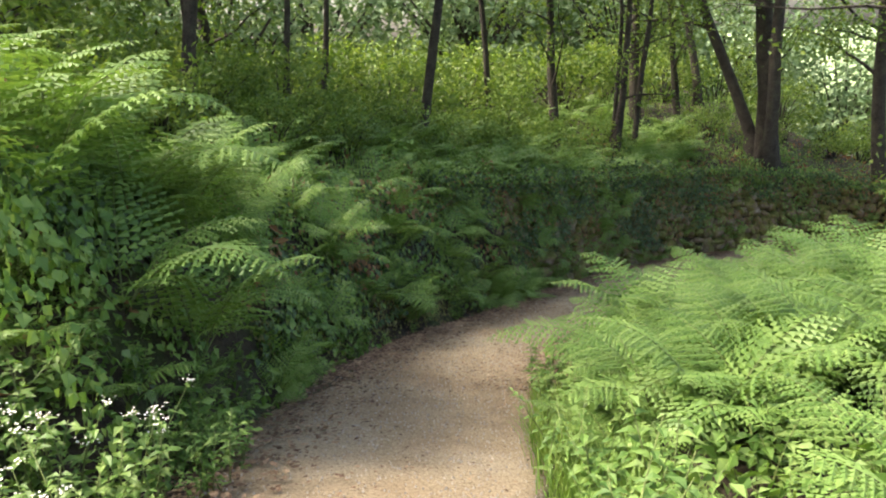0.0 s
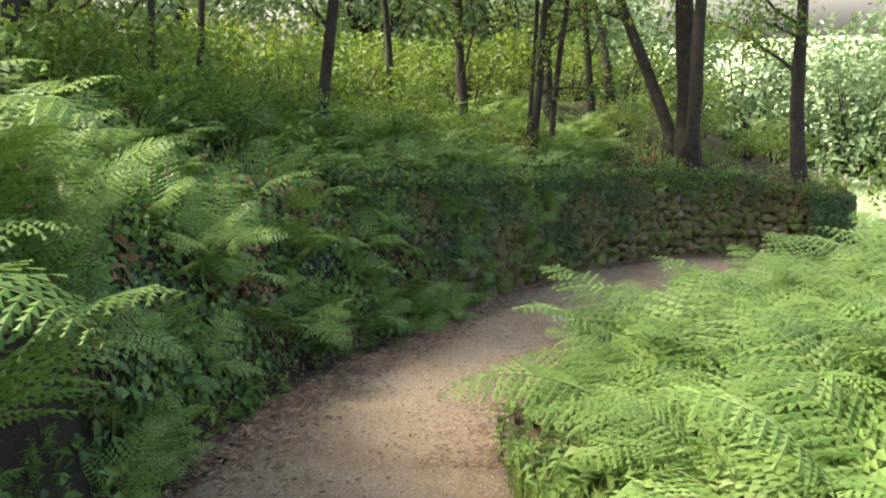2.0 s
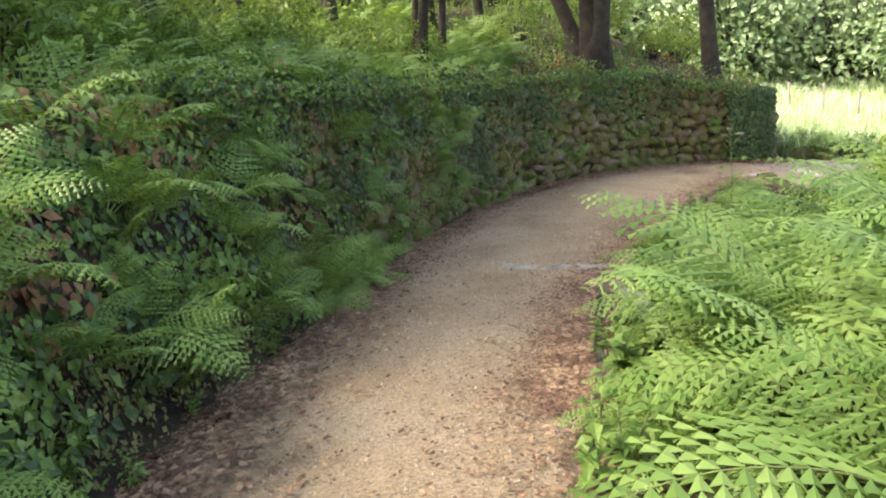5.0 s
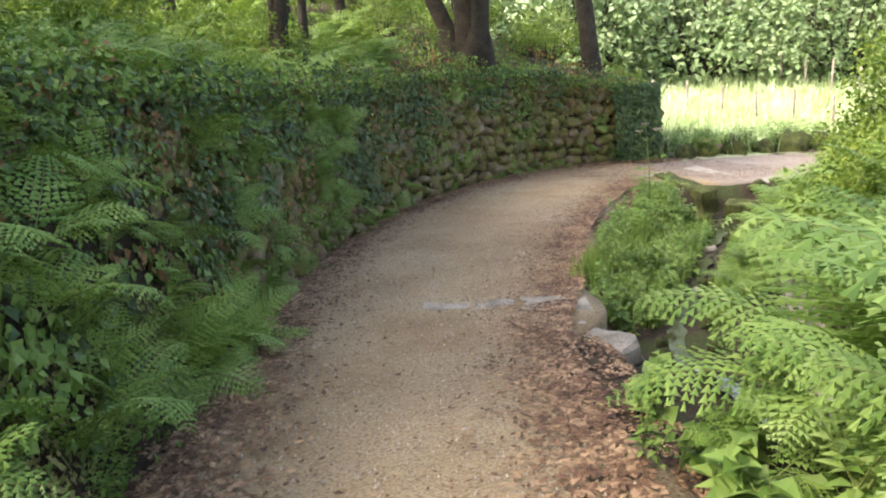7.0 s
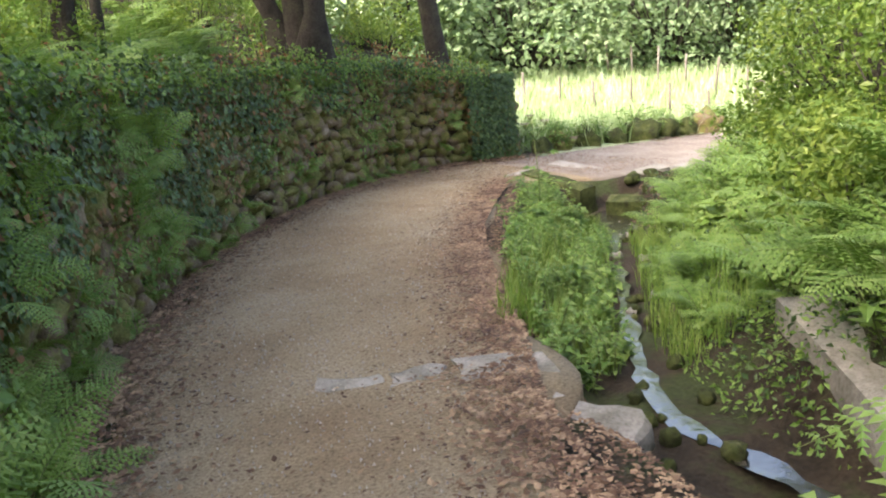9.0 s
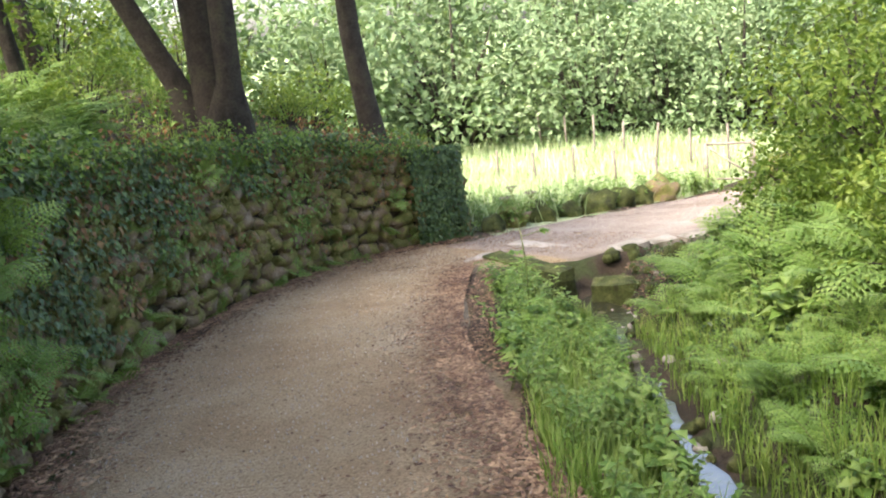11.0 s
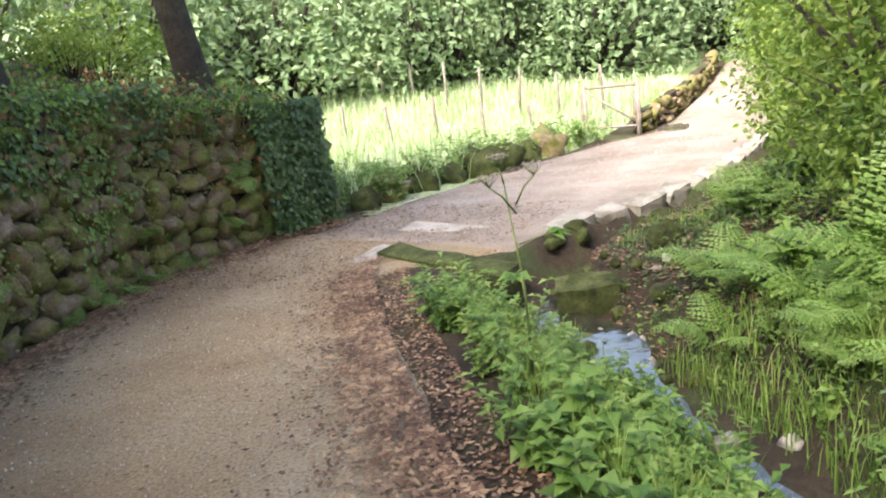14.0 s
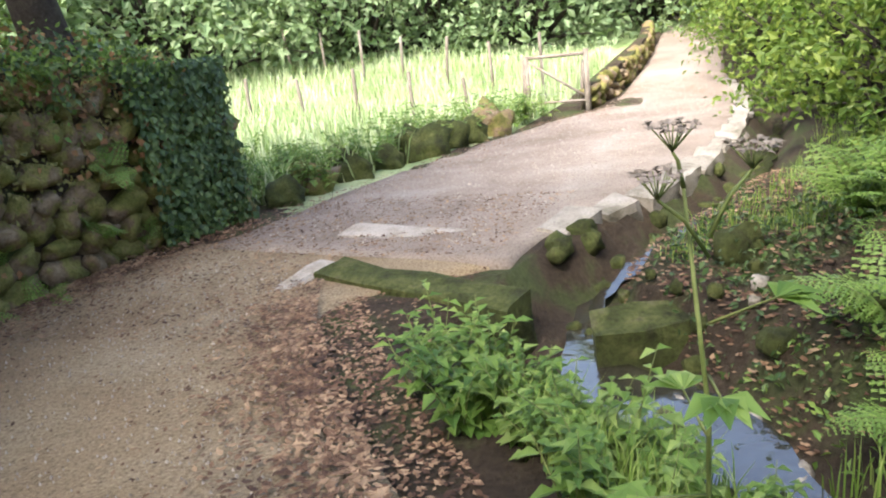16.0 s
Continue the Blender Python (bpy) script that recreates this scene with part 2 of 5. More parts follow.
def ground_height(x, y):
    x, y = np.atleast_1d(np.asarray(x, float)), np.atleast_1d(np.asarray(y, float))
    z = lane(x, y)
    left = offset_from(BANK_C, x, y)
    right = -offset_from(EDGE_C, x, y)
    water = np.abs(offset_from(STREAM_C, x, y))
    beyond = -offset_from(STREAM_C, x, y)
    # terrace above the bank and wall
    walled = step(11.5, 14.0, y)
    rise = (1 - walled) * (1.45 * step(0.05, 0.75, left) + 0.42 * np.clip(left - 0.7, 0, 4.5)) + walled * ((wall_height(x) - 0.05) * step(0.25, 0.5, left) + 0.3 * np.clip(left - 0.6, 0, 4.0))
    z = z + np.where(left > 0, rise, 0) * (0.2 + 0.8 * step(2.5, 6.2, y))
    # ditch and the bank beyond it
    in_ditch = step(9.0, 10.2, y) * (left <= 0)
    z = z - in_ditch * 0.42 * (1 - step(0.3 - 0.14 * step(9.3, 10.2, x), 0.85 - 0.52 * step(9.3, 10.2, x), water)) * (1 - 0.35 * step(10.3, 12, x))
    far_side = np.where((beyond > 0) & (right > 0), np.clip(water - 0.9, 0, 3.0), 0) * in_ditch
    z = z + 0.42 * far_side
    # hollow below the ford's kerb
    z = z - 0.34 * np.exp(-((x - 9.12) ** 2 + (y - 16.7) ** 2) / 0.16)
    # verge beside the first stretch
    z = z + np.where((right > 0) & (left < 0), 0.3 * np.clip(right - 0.2, 0, 4), 0) * (1 - step(8.0, 10.0, y))
    off_lane = np.clip(np.maximum(left, right), 0, 1)
    return z + 0.07 * off_lane * rough_noise(x, y, 1.3) + 0.02 * rough_noise(x, y, 4.0, 7.0) * np.clip(off_lane + 0.1, 0, 1)


def z_at(x, y):
    return float(ground_height(x, y)[0])


def mesh_object(name, verts, faces, material, shade=False, indices=None):
    me = bpy.data.meshes.new(name)
    me.from_pydata([tuple(map(float, v)) for v in verts], [], [tuple(map(int, f)) for f in faces])
    for m in (material if isinstance(material, (list, tuple)) else [material]):
        me.materials.append(m)
    if indices is not None:
        me.polygons.foreach_set("material_index", indices)
    if shade:
        me.polygons.foreach_set("use_smooth", [True] * len(me.polygons))
    me.update()
    return new(name, me)


# ---- the ground: one sheet to the horizon ----
def spread(lo, hi, pitch, far):
    core = list(np.arange(lo, hi, pitch))
    out, s, v = [], pitch, hi
    while v < far:
        out.append(v)
        s *= 1.3
        v += s
    low, s, v = [], pitch, lo
    while v > -far:
        s *= 1.3
        v -= s
        low.append(v)
    return np.array(low[::-1] + core + out + [far])


GX, GY = spread(-5, 16, 0.2, 600), spread(-2, 22, 0.2, 600)
gx, gy = np.meshgrid(GX, GY)
gz = ground_height(gx.ravel(), gy.ravel())
nx, ny = len(GX), len(GY)
quads = [(j * nx + i, j * nx + i + 1, (j + 1) * nx + i + 1, (j + 1) * nx + i) for j in range(ny - 1) for i in range(nx - 1)]
cx = np.array([(GX[i] + GX[i + 1]) / 2 for j in range(ny - 1) for i in range(nx - 1)])
cy = np.array([(GY[j] + GY[j + 1]) / 2 for j in range(ny - 1) for i in range(nx - 1)])
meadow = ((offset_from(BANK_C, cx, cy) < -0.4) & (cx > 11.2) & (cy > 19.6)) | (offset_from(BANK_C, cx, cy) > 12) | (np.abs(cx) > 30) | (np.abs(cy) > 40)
tagged(mesh_object("ground", np.stack([gx.ravel(), gy.ravel(), gz], 1), quads, [M_SOIL, M_SUNLIT_MEADOW, M_TURF], True, np.where(meadow & (offset_from(BANK_C, cx, cy) > 0), 2, meadow.astype(int))), "dark leafy soil and moss with open turf beyond", "ground", kind="structure")


def ribbon(name, a, b, lift, material, across=14, wobble=0.12):
    """A sheet between two curves, laid on the ground."""
    n = len(a)
    v = []
    for i in range(n):
        for k in range(across + 1):
            u = k / across
            w = wobble * noise.noise((i * 0.12, u * 0.1 + (5 if u > 0.5 else 0), 3)) * (2 * abs(u - 0.5)) ** 3
            p = a[i] * (1 - u - w) + b[i] * (u + w)
            v.append((p[0], p[1], 0))
    v = np.array(v)
    v[:, 2] = lane(v[:, 0], v[:, 1]) + lift
    u = np.tile(np.linspace(0, 1, across + 1), n)
    v[:, 2] += 0.03 * (1 - (2 * u - 1) ** 6) - 0.03 + 0.012 * rough_noise(v[:, 0], v[:, 1], 2.2)
    f = [(i * (across + 1) + k, (i + 1) * (across + 1) + k, (i + 1) * (across + 1) + k + 1, i * (across + 1) + k + 1) for i in range(n - 1) for k in range(across)]
    v, m = list(map(tuple, v)), across + 1
    rim = [i * m for i in range(n)] + [(n - 1) * m + k for k in range(1, m)] + [i * m + across for i in range(n - 2, -1, -1)] + [k for k in range(across - 1, 0, -1)]
    low = len(v)
    v += [(v[i][0], v[i][1], v[i][2] - 0.3) for i in rim]
    f += [(rim[k], low + k, low + (k + 1) % len(rim), rim[(k + 1) % len(rim)]) for k in range(len(rim))]
    return mesh_object(name, v, f, material, True)


path_left = smooth([(p[0] + 0.12, p[1] - 0.05) for p in BANK[:12]] + [(10.9, 20.0)], 200)
path_right = smooth(EDGE[:-1] + [(9.65, 17.6), (10.25, 16.8)], 200)
tagged(ribbon("path", path_left, path_right, 0.045, M_PATH), "trodden sandy gravel footpath strewn with leaves", "path", kind="structure")
tagged(ribbon("road", FAR_C, NEAR_C, 0.05, M_ROAD, wobble=0.06), "pale gravel lane climbing past the gate", "road", kind="structure")


# ---- makers ----
RNG = random.Random(11)


def tube(bm, points, radii, sides=6, lumps=0.0, mat=0):
    """A tapered tube along points."""
    rings = []
    for i, p in enumerate(points):
        a, b = Vector(points[max(i - 1, 0)]), Vector(points[min(i + 1, len(points) - 1)])
        d = (b - a).normalized()
        u = d.cross(Vector((0.3, 1, 0.2))).normalized()
        w = d.cross(u)
        ring = []
        for k in range(sides):
            an = 2 * math.pi * k / sides
            r = radii[i] * (1 + lumps * noise.noise(Vector(p) * 3 + Vector((math.cos(an) * 2, math.sin(an) * 2, 0))))
            ring.append(bm.verts.new(Vector(p) + (u * math.cos(an) + w * math.sin(an)) * r))
        rings.append(ring)
    for r, s in zip(rings, rings[1:]):
        for k in range(sides):
            f = bm.faces.new((r[k], r[(k + 1) % sides], s[(k + 1) % sides], s[k]))
            f.smooth, f.material_index = True, mat
    for ring, flip in ((rings[0], True), (rings[-1], False)):
        f = bm.faces.new(ring[::-1] if flip else ring)
        f.material_index = mat


def bm_mesh(name, bm, materials):
    me = bpy.data.meshes.new(name)
    bm.to_mesh(me)
    bm.free()
    for m in materials:
        me.materials.append(m)
    return me


def leaf(bm, at, along, up, length, width, mat=0, fold=0.25, droop=0.15):
    """One pointed leaf with a midrib fold: six triangles."""
    a, n = Vector(along).normalized(), Vector(up)
    s = a.cross(n)
    if s.length < 1e-4:
        s = a.cross(Vector((0.3, 0.9, 0.1)))
    s.normalize()
    n = s.cross(a)
    at = Vector(at)
    base, tip = bm.verts.new(at), bm.verts.new(at + a * length - n * droop * length)
    mid = bm.verts.new(at + a * length * 0.45)
    l = bm.verts.new(at + a * length * 0.38 + s * width * 0.5 + n * fold * width)
    r = bm.verts.new(at + a * length * 0.38 - s * width * 0.5 + n * fold * width)
    for tri in ((base, mid, l), (l, mid, tip), (base, r, mid), (r, tip, mid)):
        bm.faces.new(tri).material_index = mat


def leaf_cloud(points, ups, lengths, rng, wide=0.55, flat=0.6):
    """Vertices and faces of many two-triangle folded leaves."""
    v, f = [], []
    for p, n, s in zip(points, ups, lengths):
        n = (Vector(n) * flat + Vector((rng.gauss(0, 1), rng.gauss(0, 1), rng.gauss(0, 1))) * 0.45).normalized()
        a = n.cross(Vector((rng.gauss(0, 1), rng.gauss(0, 1), rng.gauss(0, 1)))).normalized()
        w = n.cross(a) * s * wide * 0.5
        p, i = Vector(p), len(v)
        v += [p, p + a * s * 0.45 + w + n * s * 0.08, p + a * s - n * s * 0.15, p + a * s * 0.45 - w + n * s * 0.08]
        f += [(i, i + 2, i + 1), (i, i + 3, i + 2)]
    return v, f


def frond(bm, rng, length, turn, rise, pairs, teeth, mat=0, stalk=0.22, curl=1.5):
    """A bracken frond: an arching stalk, tapering side leaflets, each cut into small teeth."""
    pts, d, p = [], rise, Vector((0, 0, 0))
    out = Vector((math.cos(turn), math.sin(turn), 0))
    n = pairs + 3
    seg = length / n
    dirs = []
    for i in range(n + 1):
        pts.append(p.copy())
        v = out * math.cos(d) + Vector((0, 0, math.sin(d)))
        dirs.append(v)
        p = p + v * seg
        d -= curl / n * (0.5 + i / n)
    tube(bm, pts[::2] if n % 2 == 0 else pts[::2] + [pts[-1]], [0.007 * (1 - 0.85 * k / (n // 2 + 1)) for k in range(len(pts[::2]) + (n % 2))], 3, 0, 1)
    side = Vector((-math.sin(turn), math.cos(turn), 0))
    first = int(n * stalk) + 1
    for i in range(first, n + 1):
        u = (i - first) / (n - first + 0.6)
        ln = length * 0.34 * (1 - u) ** 0.85 * (0.75 + 0.6 * min(1, u * 5 + 0.3)) * rng.uniform(0.88, 1.1) * 0.8
        if ln < 0.015:
            continue
        up = side.cross(dirs[i]) * -1
        if up.z < 0:
            up = -up
        for sg in (1, -1):
            a = (side * sg + dirs[i] * rng.uniform(0.3, 0.5)).normalized()
            sag = rng.uniform(0.05, 0.3)
            k = max(2, round(teeth * (1 - 0.6 * u)))
            w = min(seg * 0.6, ln * 0.22)
            b = a.cross(up).normalized()
            base = pts[i]
            mids = [bm.verts.new(base + a * ln * (q / k) - up * ln * sag * (q / k) ** 2 + up * 0.004) for q in range(k + 1)]
            for sd in (1, -1):
                for q in range(k):
                    ww = w * (1 - 0.8 * (q / k) ** 1.6) * rng.uniform(0.85, 1.15)
                    uu = (q + 0.95) / k
                    e = bm.verts.new(base + a * ln * uu - up * ln * sag * uu ** 2 + b * sd * ww - up * ww * 0.3)
                    bm.faces.new((mids[q], mids[q + 1], e)).material_index = mat


def fern_mesh(name, seed, fronds, length, pairs=11, teeth=6, upright=1.15, material=None):
    rng, bm = random.Random(seed), bmesh.new()
    for k in range(fronds):
        frond(bm, rng, length * rng.uniform(0.65, 1.1), 2 * math.pi * k / fronds + rng.uniform(-0.4, 0.4), upright + rng.uniform(-0.35, 0.25), pairs, teeth, curl=rng.uniform(1.1, 1.9))
    return bm_mesh(name, bm, [material or M_FERN, M_STEM])


def herb_mesh(name, seed, stems, height, leaves, size, material, wide=0.6, flower=False):
    """A leafy herb: thin stems with paired pointed leaves."""
    rng, bm = random.Random(seed), bmesh.new()
    for k in range(stems):
        an, lean = rng.uniform(0, 6.28), rng.uniform(0.1, 0.6)
        h = height * rng.uniform(0.55, 1.1)
        top = Vector((math.cos(an) * lean * h, math.sin(an) * lean * h, h))
        foot = Vector((rng.uniform(-0.1, 0.1), rng.uniform(-0.1, 0.1), -0.03))
        mid = foot.lerp(top, 0.5) + Vector((0, 0, 0.1 * h))
        tube(bm, [foot, mid, top], [0.005, 0.004, 0.002], 3, 0, 1)
        for j in range(leaves):
            u = 0.25 + 0.75 * (j + rng.random()) / leaves
            p = foot.lerp(mid, u * 2) if u < 0.5 else mid.lerp(top, u * 2 - 1)
            a = rng.uniform(0, 6.28)
            for off in (0, math.pi):
                s = size * rng.uniform(0.6, 1.15) * (1.15 - 0.5 * u)
                leaf(bm, p, (math.cos(a + off), math.sin(a + off), rng.uniform(-0.3, 0.5)), (0, 0, 1), s, s * wide, 0)
        if flower:
            for q in range(12):
                leaf(bm, top + Vector((rng.gauss(0, 0.02), rng.gauss(0, 0.02), rng.uniform(0, 0.02))), (rng.gauss(0, 1), rng.gauss(0, 1), 0.6), (0, 0, 1), 0.013, 0.011, 2)
    return bm_mesh(name, bm, [material, M_STEM, M_PETAL])


def tree(name, at, height, radius, lean, seed, stems=1, crown=2600, leaf_size=0.09, material=None, bare=0.4, spread_out=0.4, label="", category="tree", group="", sides=10, limbs=9):
    """A tree: tapered trunk with limbs and twigs, and a crown of single leaves on the twigs."""
    rng = random.Random(seed)
    root = new(name)
    z = z_at(at[0], at[1]) - 0.12
    root.location = (at[0], at[1], z)
    bm, tips = bmesh.new(), []
    for s in range(stems):
        pts, p = [], Vector((0.28 * radius * s * 3 * math.cos(s * 2.1), 0.28 * radius * s * 3 * math.sin(s * 2.1), 0))
        d = Vector((lean[0], lean[1], 1)) + Vector((rng.uniform(-0.25, 0.25), rng.uniform(-0.25, 0.25), 0)) * (s > 0) + Vector((-0.12, 0.05, 0)) * (s == 1 and stems > 2)
        n = 9
        for i in range(n + 1):
            pts.append(p.copy())
            p = p + d.normalized() * height / n
            d += Vector((rng.gauss(0, 0.06), rng.gauss(0, 0.06), 0.02))
        rad = [radius * (0.6 if s else 1) * (1.55 if i == 0 else 1.0) * (1 - 0.8 * i / n) for i in range(n + 1)]
        tube(bm, [pts[0], pts[0].lerp(pts[1], 0.35)] + pts[1:], [rad[0], radius * 1.08] + rad[1:], sides, 0.22)
        for k in range(limbs):
            u = bare + (1 - bare) * (k + rng.random()) / limbs
            i = min(int(u * n), n - 1)
            b = pts[i].lerp(pts[i + 1], u * n - i)
            an = rng.uniform(0, 6.28)
            ln = height * spread_out * (1.15 - 0.6 * u) * rng.uniform(0.6, 1.2)
            v = Vector((math.cos(an), math.sin(an), rng.uniform(0.1, 0.8))).normalized()
            limb = [b]
            for q in range(5):
                limb.append(limb[-1] + v * ln / 5)
                v = (v + Vector((rng.gauss(0, 0.18), rng.gauss(0, 0.18), rng.gauss(-0.02, 0.15)))).normalized()
            r0 = max(0.012, radius * 0.35 * (1 - 0.7 * u))
            tube(bm, limb, [r0 * (1 - 0.85 * q / 5) for q in range(6)], 5, 0.1)
            for q in range(2, 6):
                for w in range(2):
                    t = Vector((rng.gauss(0, 1), rng.gauss(0, 1), rng.gauss(-0.1, 0.7))).normalized()
                    e = limb[q] + t * ln * rng.uniform(0.15, 0.35)
                    tube(bm, [limb[q], limb[q].lerp(e, 0.5) + Vector((0, 0, 0.03)), e], [r0 * 0.25, r0 * 0.16, 0.003], 3)
                    tips.append((limb[q], e))
    trunk = new("trunk", bm_mesh("trunk", bm, [M_BARK]))
    trunk.parent = root
    pts, ups, ls = [], [], []
    crown, leaf_size = int(crown * 0.58), leaf_size * 1.2
    for k in range(crown):
        a, b = tips[rng.randrange(len(tips))]
        p = a.lerp(b, rng.uniform(0.3, 1.15)) + Vector((rng.gauss(0, 1), rng.gauss(0, 1), rng.gauss(0, 1))) * 0.035 * height * 0.5
        pts.append(p), ups.append((0, 0, 1)), ls.append(leaf_size * rng.uniform(0.6, 1.3))
    v, f = leaf_cloud(pts, ups, ls, rng)
    cr = mesh_object("crown", v, f, material or M_TREE)
    cr.parent = root
    return tagged(root, label, category, group)


def bush_mesh(name, seed, size, count, leaf_size, material, lumps=9, low=0.08):
    """A shrub: stems fanning from the base and leaves gathered in uneven clumps, with gaps."""
    rng, bm = random.Random(seed), bmesh.new()
    clumps = []
    for k in range(lumps):
        an, r = rng.uniform(0, 6.28), math.sqrt(rng.random())
        c = Vector((math.cos(an) * r * size[0], math.sin(an) * r * size[1], size[2] * rng.uniform(low, 0.95) * (1.1 - 0.45 * r)))
        clumps.append((c, rng.uniform(0.22, 0.42) * min(size)))
        tube(bm, [Vector((c.x * 0.15, c.y * 0.15, -0.08)), c * 0.55 + Vector((0, 0, 0.1)), c], [0.03 * size[2] / 2, 0.018 * size[2] / 2, 0.004], 4, 0.1, 1)
    pts, ups, ls = [], [], []
    for k in range(count):
        c, r = clumps[rng.randrange(lumps)]
        d = Vector((rng.gauss(0, 1), rng.gauss(0, 1), rng.gauss(0, 0.8))).normalized()
        p = c + d * r * rng.uniform(0.55, 1.25)
        if p.z < 0.02:
            p.z = rng.uniform(0.02, 0.3)
        pts.append(p), ups.append(d * 0.6 + Vector((0, 0, 0.7))), ls.append(leaf_size * rng.uniform(0.6, 1.3))
    v, f = leaf_cloud(pts, ups, ls, rng)
    made = [bm.verts.new(q) for q in v]
    for t in f:
        bm.faces.new([made[i] for i in t])
    return bm_mesh(name, bm, [material, M_BARK])


def in_channel(x, y):
    """The open bed at the ford and its pool, where nothing grows."""
    return x > 8.1 and abs(float(offset_from(STREAM_C, x, y)[0])) < (0.6 if x < 9.6 else 0.45)


def place(me, name, x, y, turn, scale, label, category, group="", tilt=(0, 0), z=None, sink=0.03):
    ob = new(me.name.split(".")[0], me)
    zz = z_at(x, y) if z is None else z
    ob.matrix_basis = pose(x, y, zz - sink, tilt[0], tilt[1], turn) @ Matrix.Diagonal((scale, scale, scale, 1))
    return tagged(ob, label, category, group)


def stone_mesh(name, seed, material, sub=2, square=0.5, rough=0.18):
    """An irregular, worn stone of about one unit."""
    bm = bmesh.new()
    bmesh.ops.create_icosphere(bm, subdivisions=sub, radius=0.5)
    o = Vector((seed * 3.7, seed * 1.9, 0))
    for v in bm.verts:
        c = v.co.normalized()
        big = max(abs(c.x), abs(c.y), abs(c.z))
        v.co = c * 0.5 * ((1 - square) + square * 0.8 / big) * (1 + rough * noise.noise(c * 1.6 + o) + rough * 0.5 * noise.noise(c * 4 + o))
    for f in bm.faces:
        f.smooth = sub > 1
    return bm_mesh(name, bm, [material])


def slab_mesh(name, seed, material, size, chips=0.03):
    """A rough-hewn slab with broken edges."""
    bm = bmesh.new()
    bmesh.ops.create_cube(bm, size=1)
    bmesh.ops.subdivide_edges(bm, edges=bm.edges[:], cuts=3, use_grid_fill=True)
    o = Vector((seed * 2.3, seed * 5.1, seed))
    for v in bm.verts:
        c = Vector((v.co.x * size[0], v.co.y * size[1], v.co.z * size[2]))
        edge = sum(abs(abs(q) - 0.5) < 0.01 for q in v.co)
        c += Vector((noise.noise(c * 4 + o), noise.noise(c * 4 + o * 2), 0.5 * noise.noise(c * 5 - o))) * chips * (0.5 + 0.5 * edge)
        if edge >= 2:
            c -= Vector([math.copysign(0.012, q) if abs(abs(q) - 0.5) < 0.01 else 0 for q in v.co])
        v.co = c
    for f in bm.faces:
        f.smooth = False
    return bm_mesh(name, bm, [material])


def along(curve, u):
    """Point and direction at u (0 to 1) along an evenly stepped curve."""
    i = min(int(u * (len(curve) - 1)), len(curve) - 2)
    w = u * (len(curve) - 1) - i
    p, d = curve[i] * (1 - w) + curve[i + 1] * w, curve[i + 1] - curve[i]
    return p, d / np.linalg.norm(d)


# ---- the dry-stone retaining wall beside the path ----
WALL_C = smooth([(-0.25, 11.7), (1.15, 13.5), (2.6, 15.5), (4.6, 17.9), (7.2, 19.6), (9.4, 20.15), (11.7, 20.0)], 140)
WALL_LEN = float(np.sum(np.linalg.norm(np.diff(WALL_C, axis=0), axis=1)))
END_C = smooth([(11.75, 20.05), (12.2, 21.0), (12.5, 22.2)], 20)
v, f = [], []
for c in (WALL_C, END_C):
    b0 = len(v)
    for i, p in enumerate(c):
        d = c[min(i + 1, len(c) - 1)] - c[max(i - 1, 0)]
        d = d / np.linalg.norm(d)
        nrm = np.array([-d[1], d[0]])
        z = float(lane(p[0], p[1]))
        for back, h in ((0.10, -0.3), (0.16, float(wall_height(p[0])) - 0.04), (0.55, float(wall_height(p[0])) - 0.02), (0.6, -0.3)):
            q = p + nrm * back
            v.append((q[0], q[1], z + h))
    for i in range(len(c) - 1):
        for k in range(4):
            f.append((b0 + i * 4 + k, b0 + (i + 1) * 4 + k, b0 + (i + 1) * 4 + (k + 1) % 4, b0 + i * 4 + (k + 1) % 4))
    f += [(b0, b0 + 1, b0 + 2, b0 + 3), tuple(b0 + (len(c) - 1) * 4 + k for k in (3, 2, 1, 0))]
stone_wall = tagged(mesh_object("wall_retaining", v, f, M_SOIL), "mossy dry-stone retaining wall overgrown with ivy", "wall", kind="structure")
WALL_STONES = [stone_mesh("stone", s, M_STONE, 2, 0.85, 0.55) for s in range(11)]
for m in WALL_STONES:
    m.polygons.foreach_set("use_smooth", [True] * len(m.polygons))


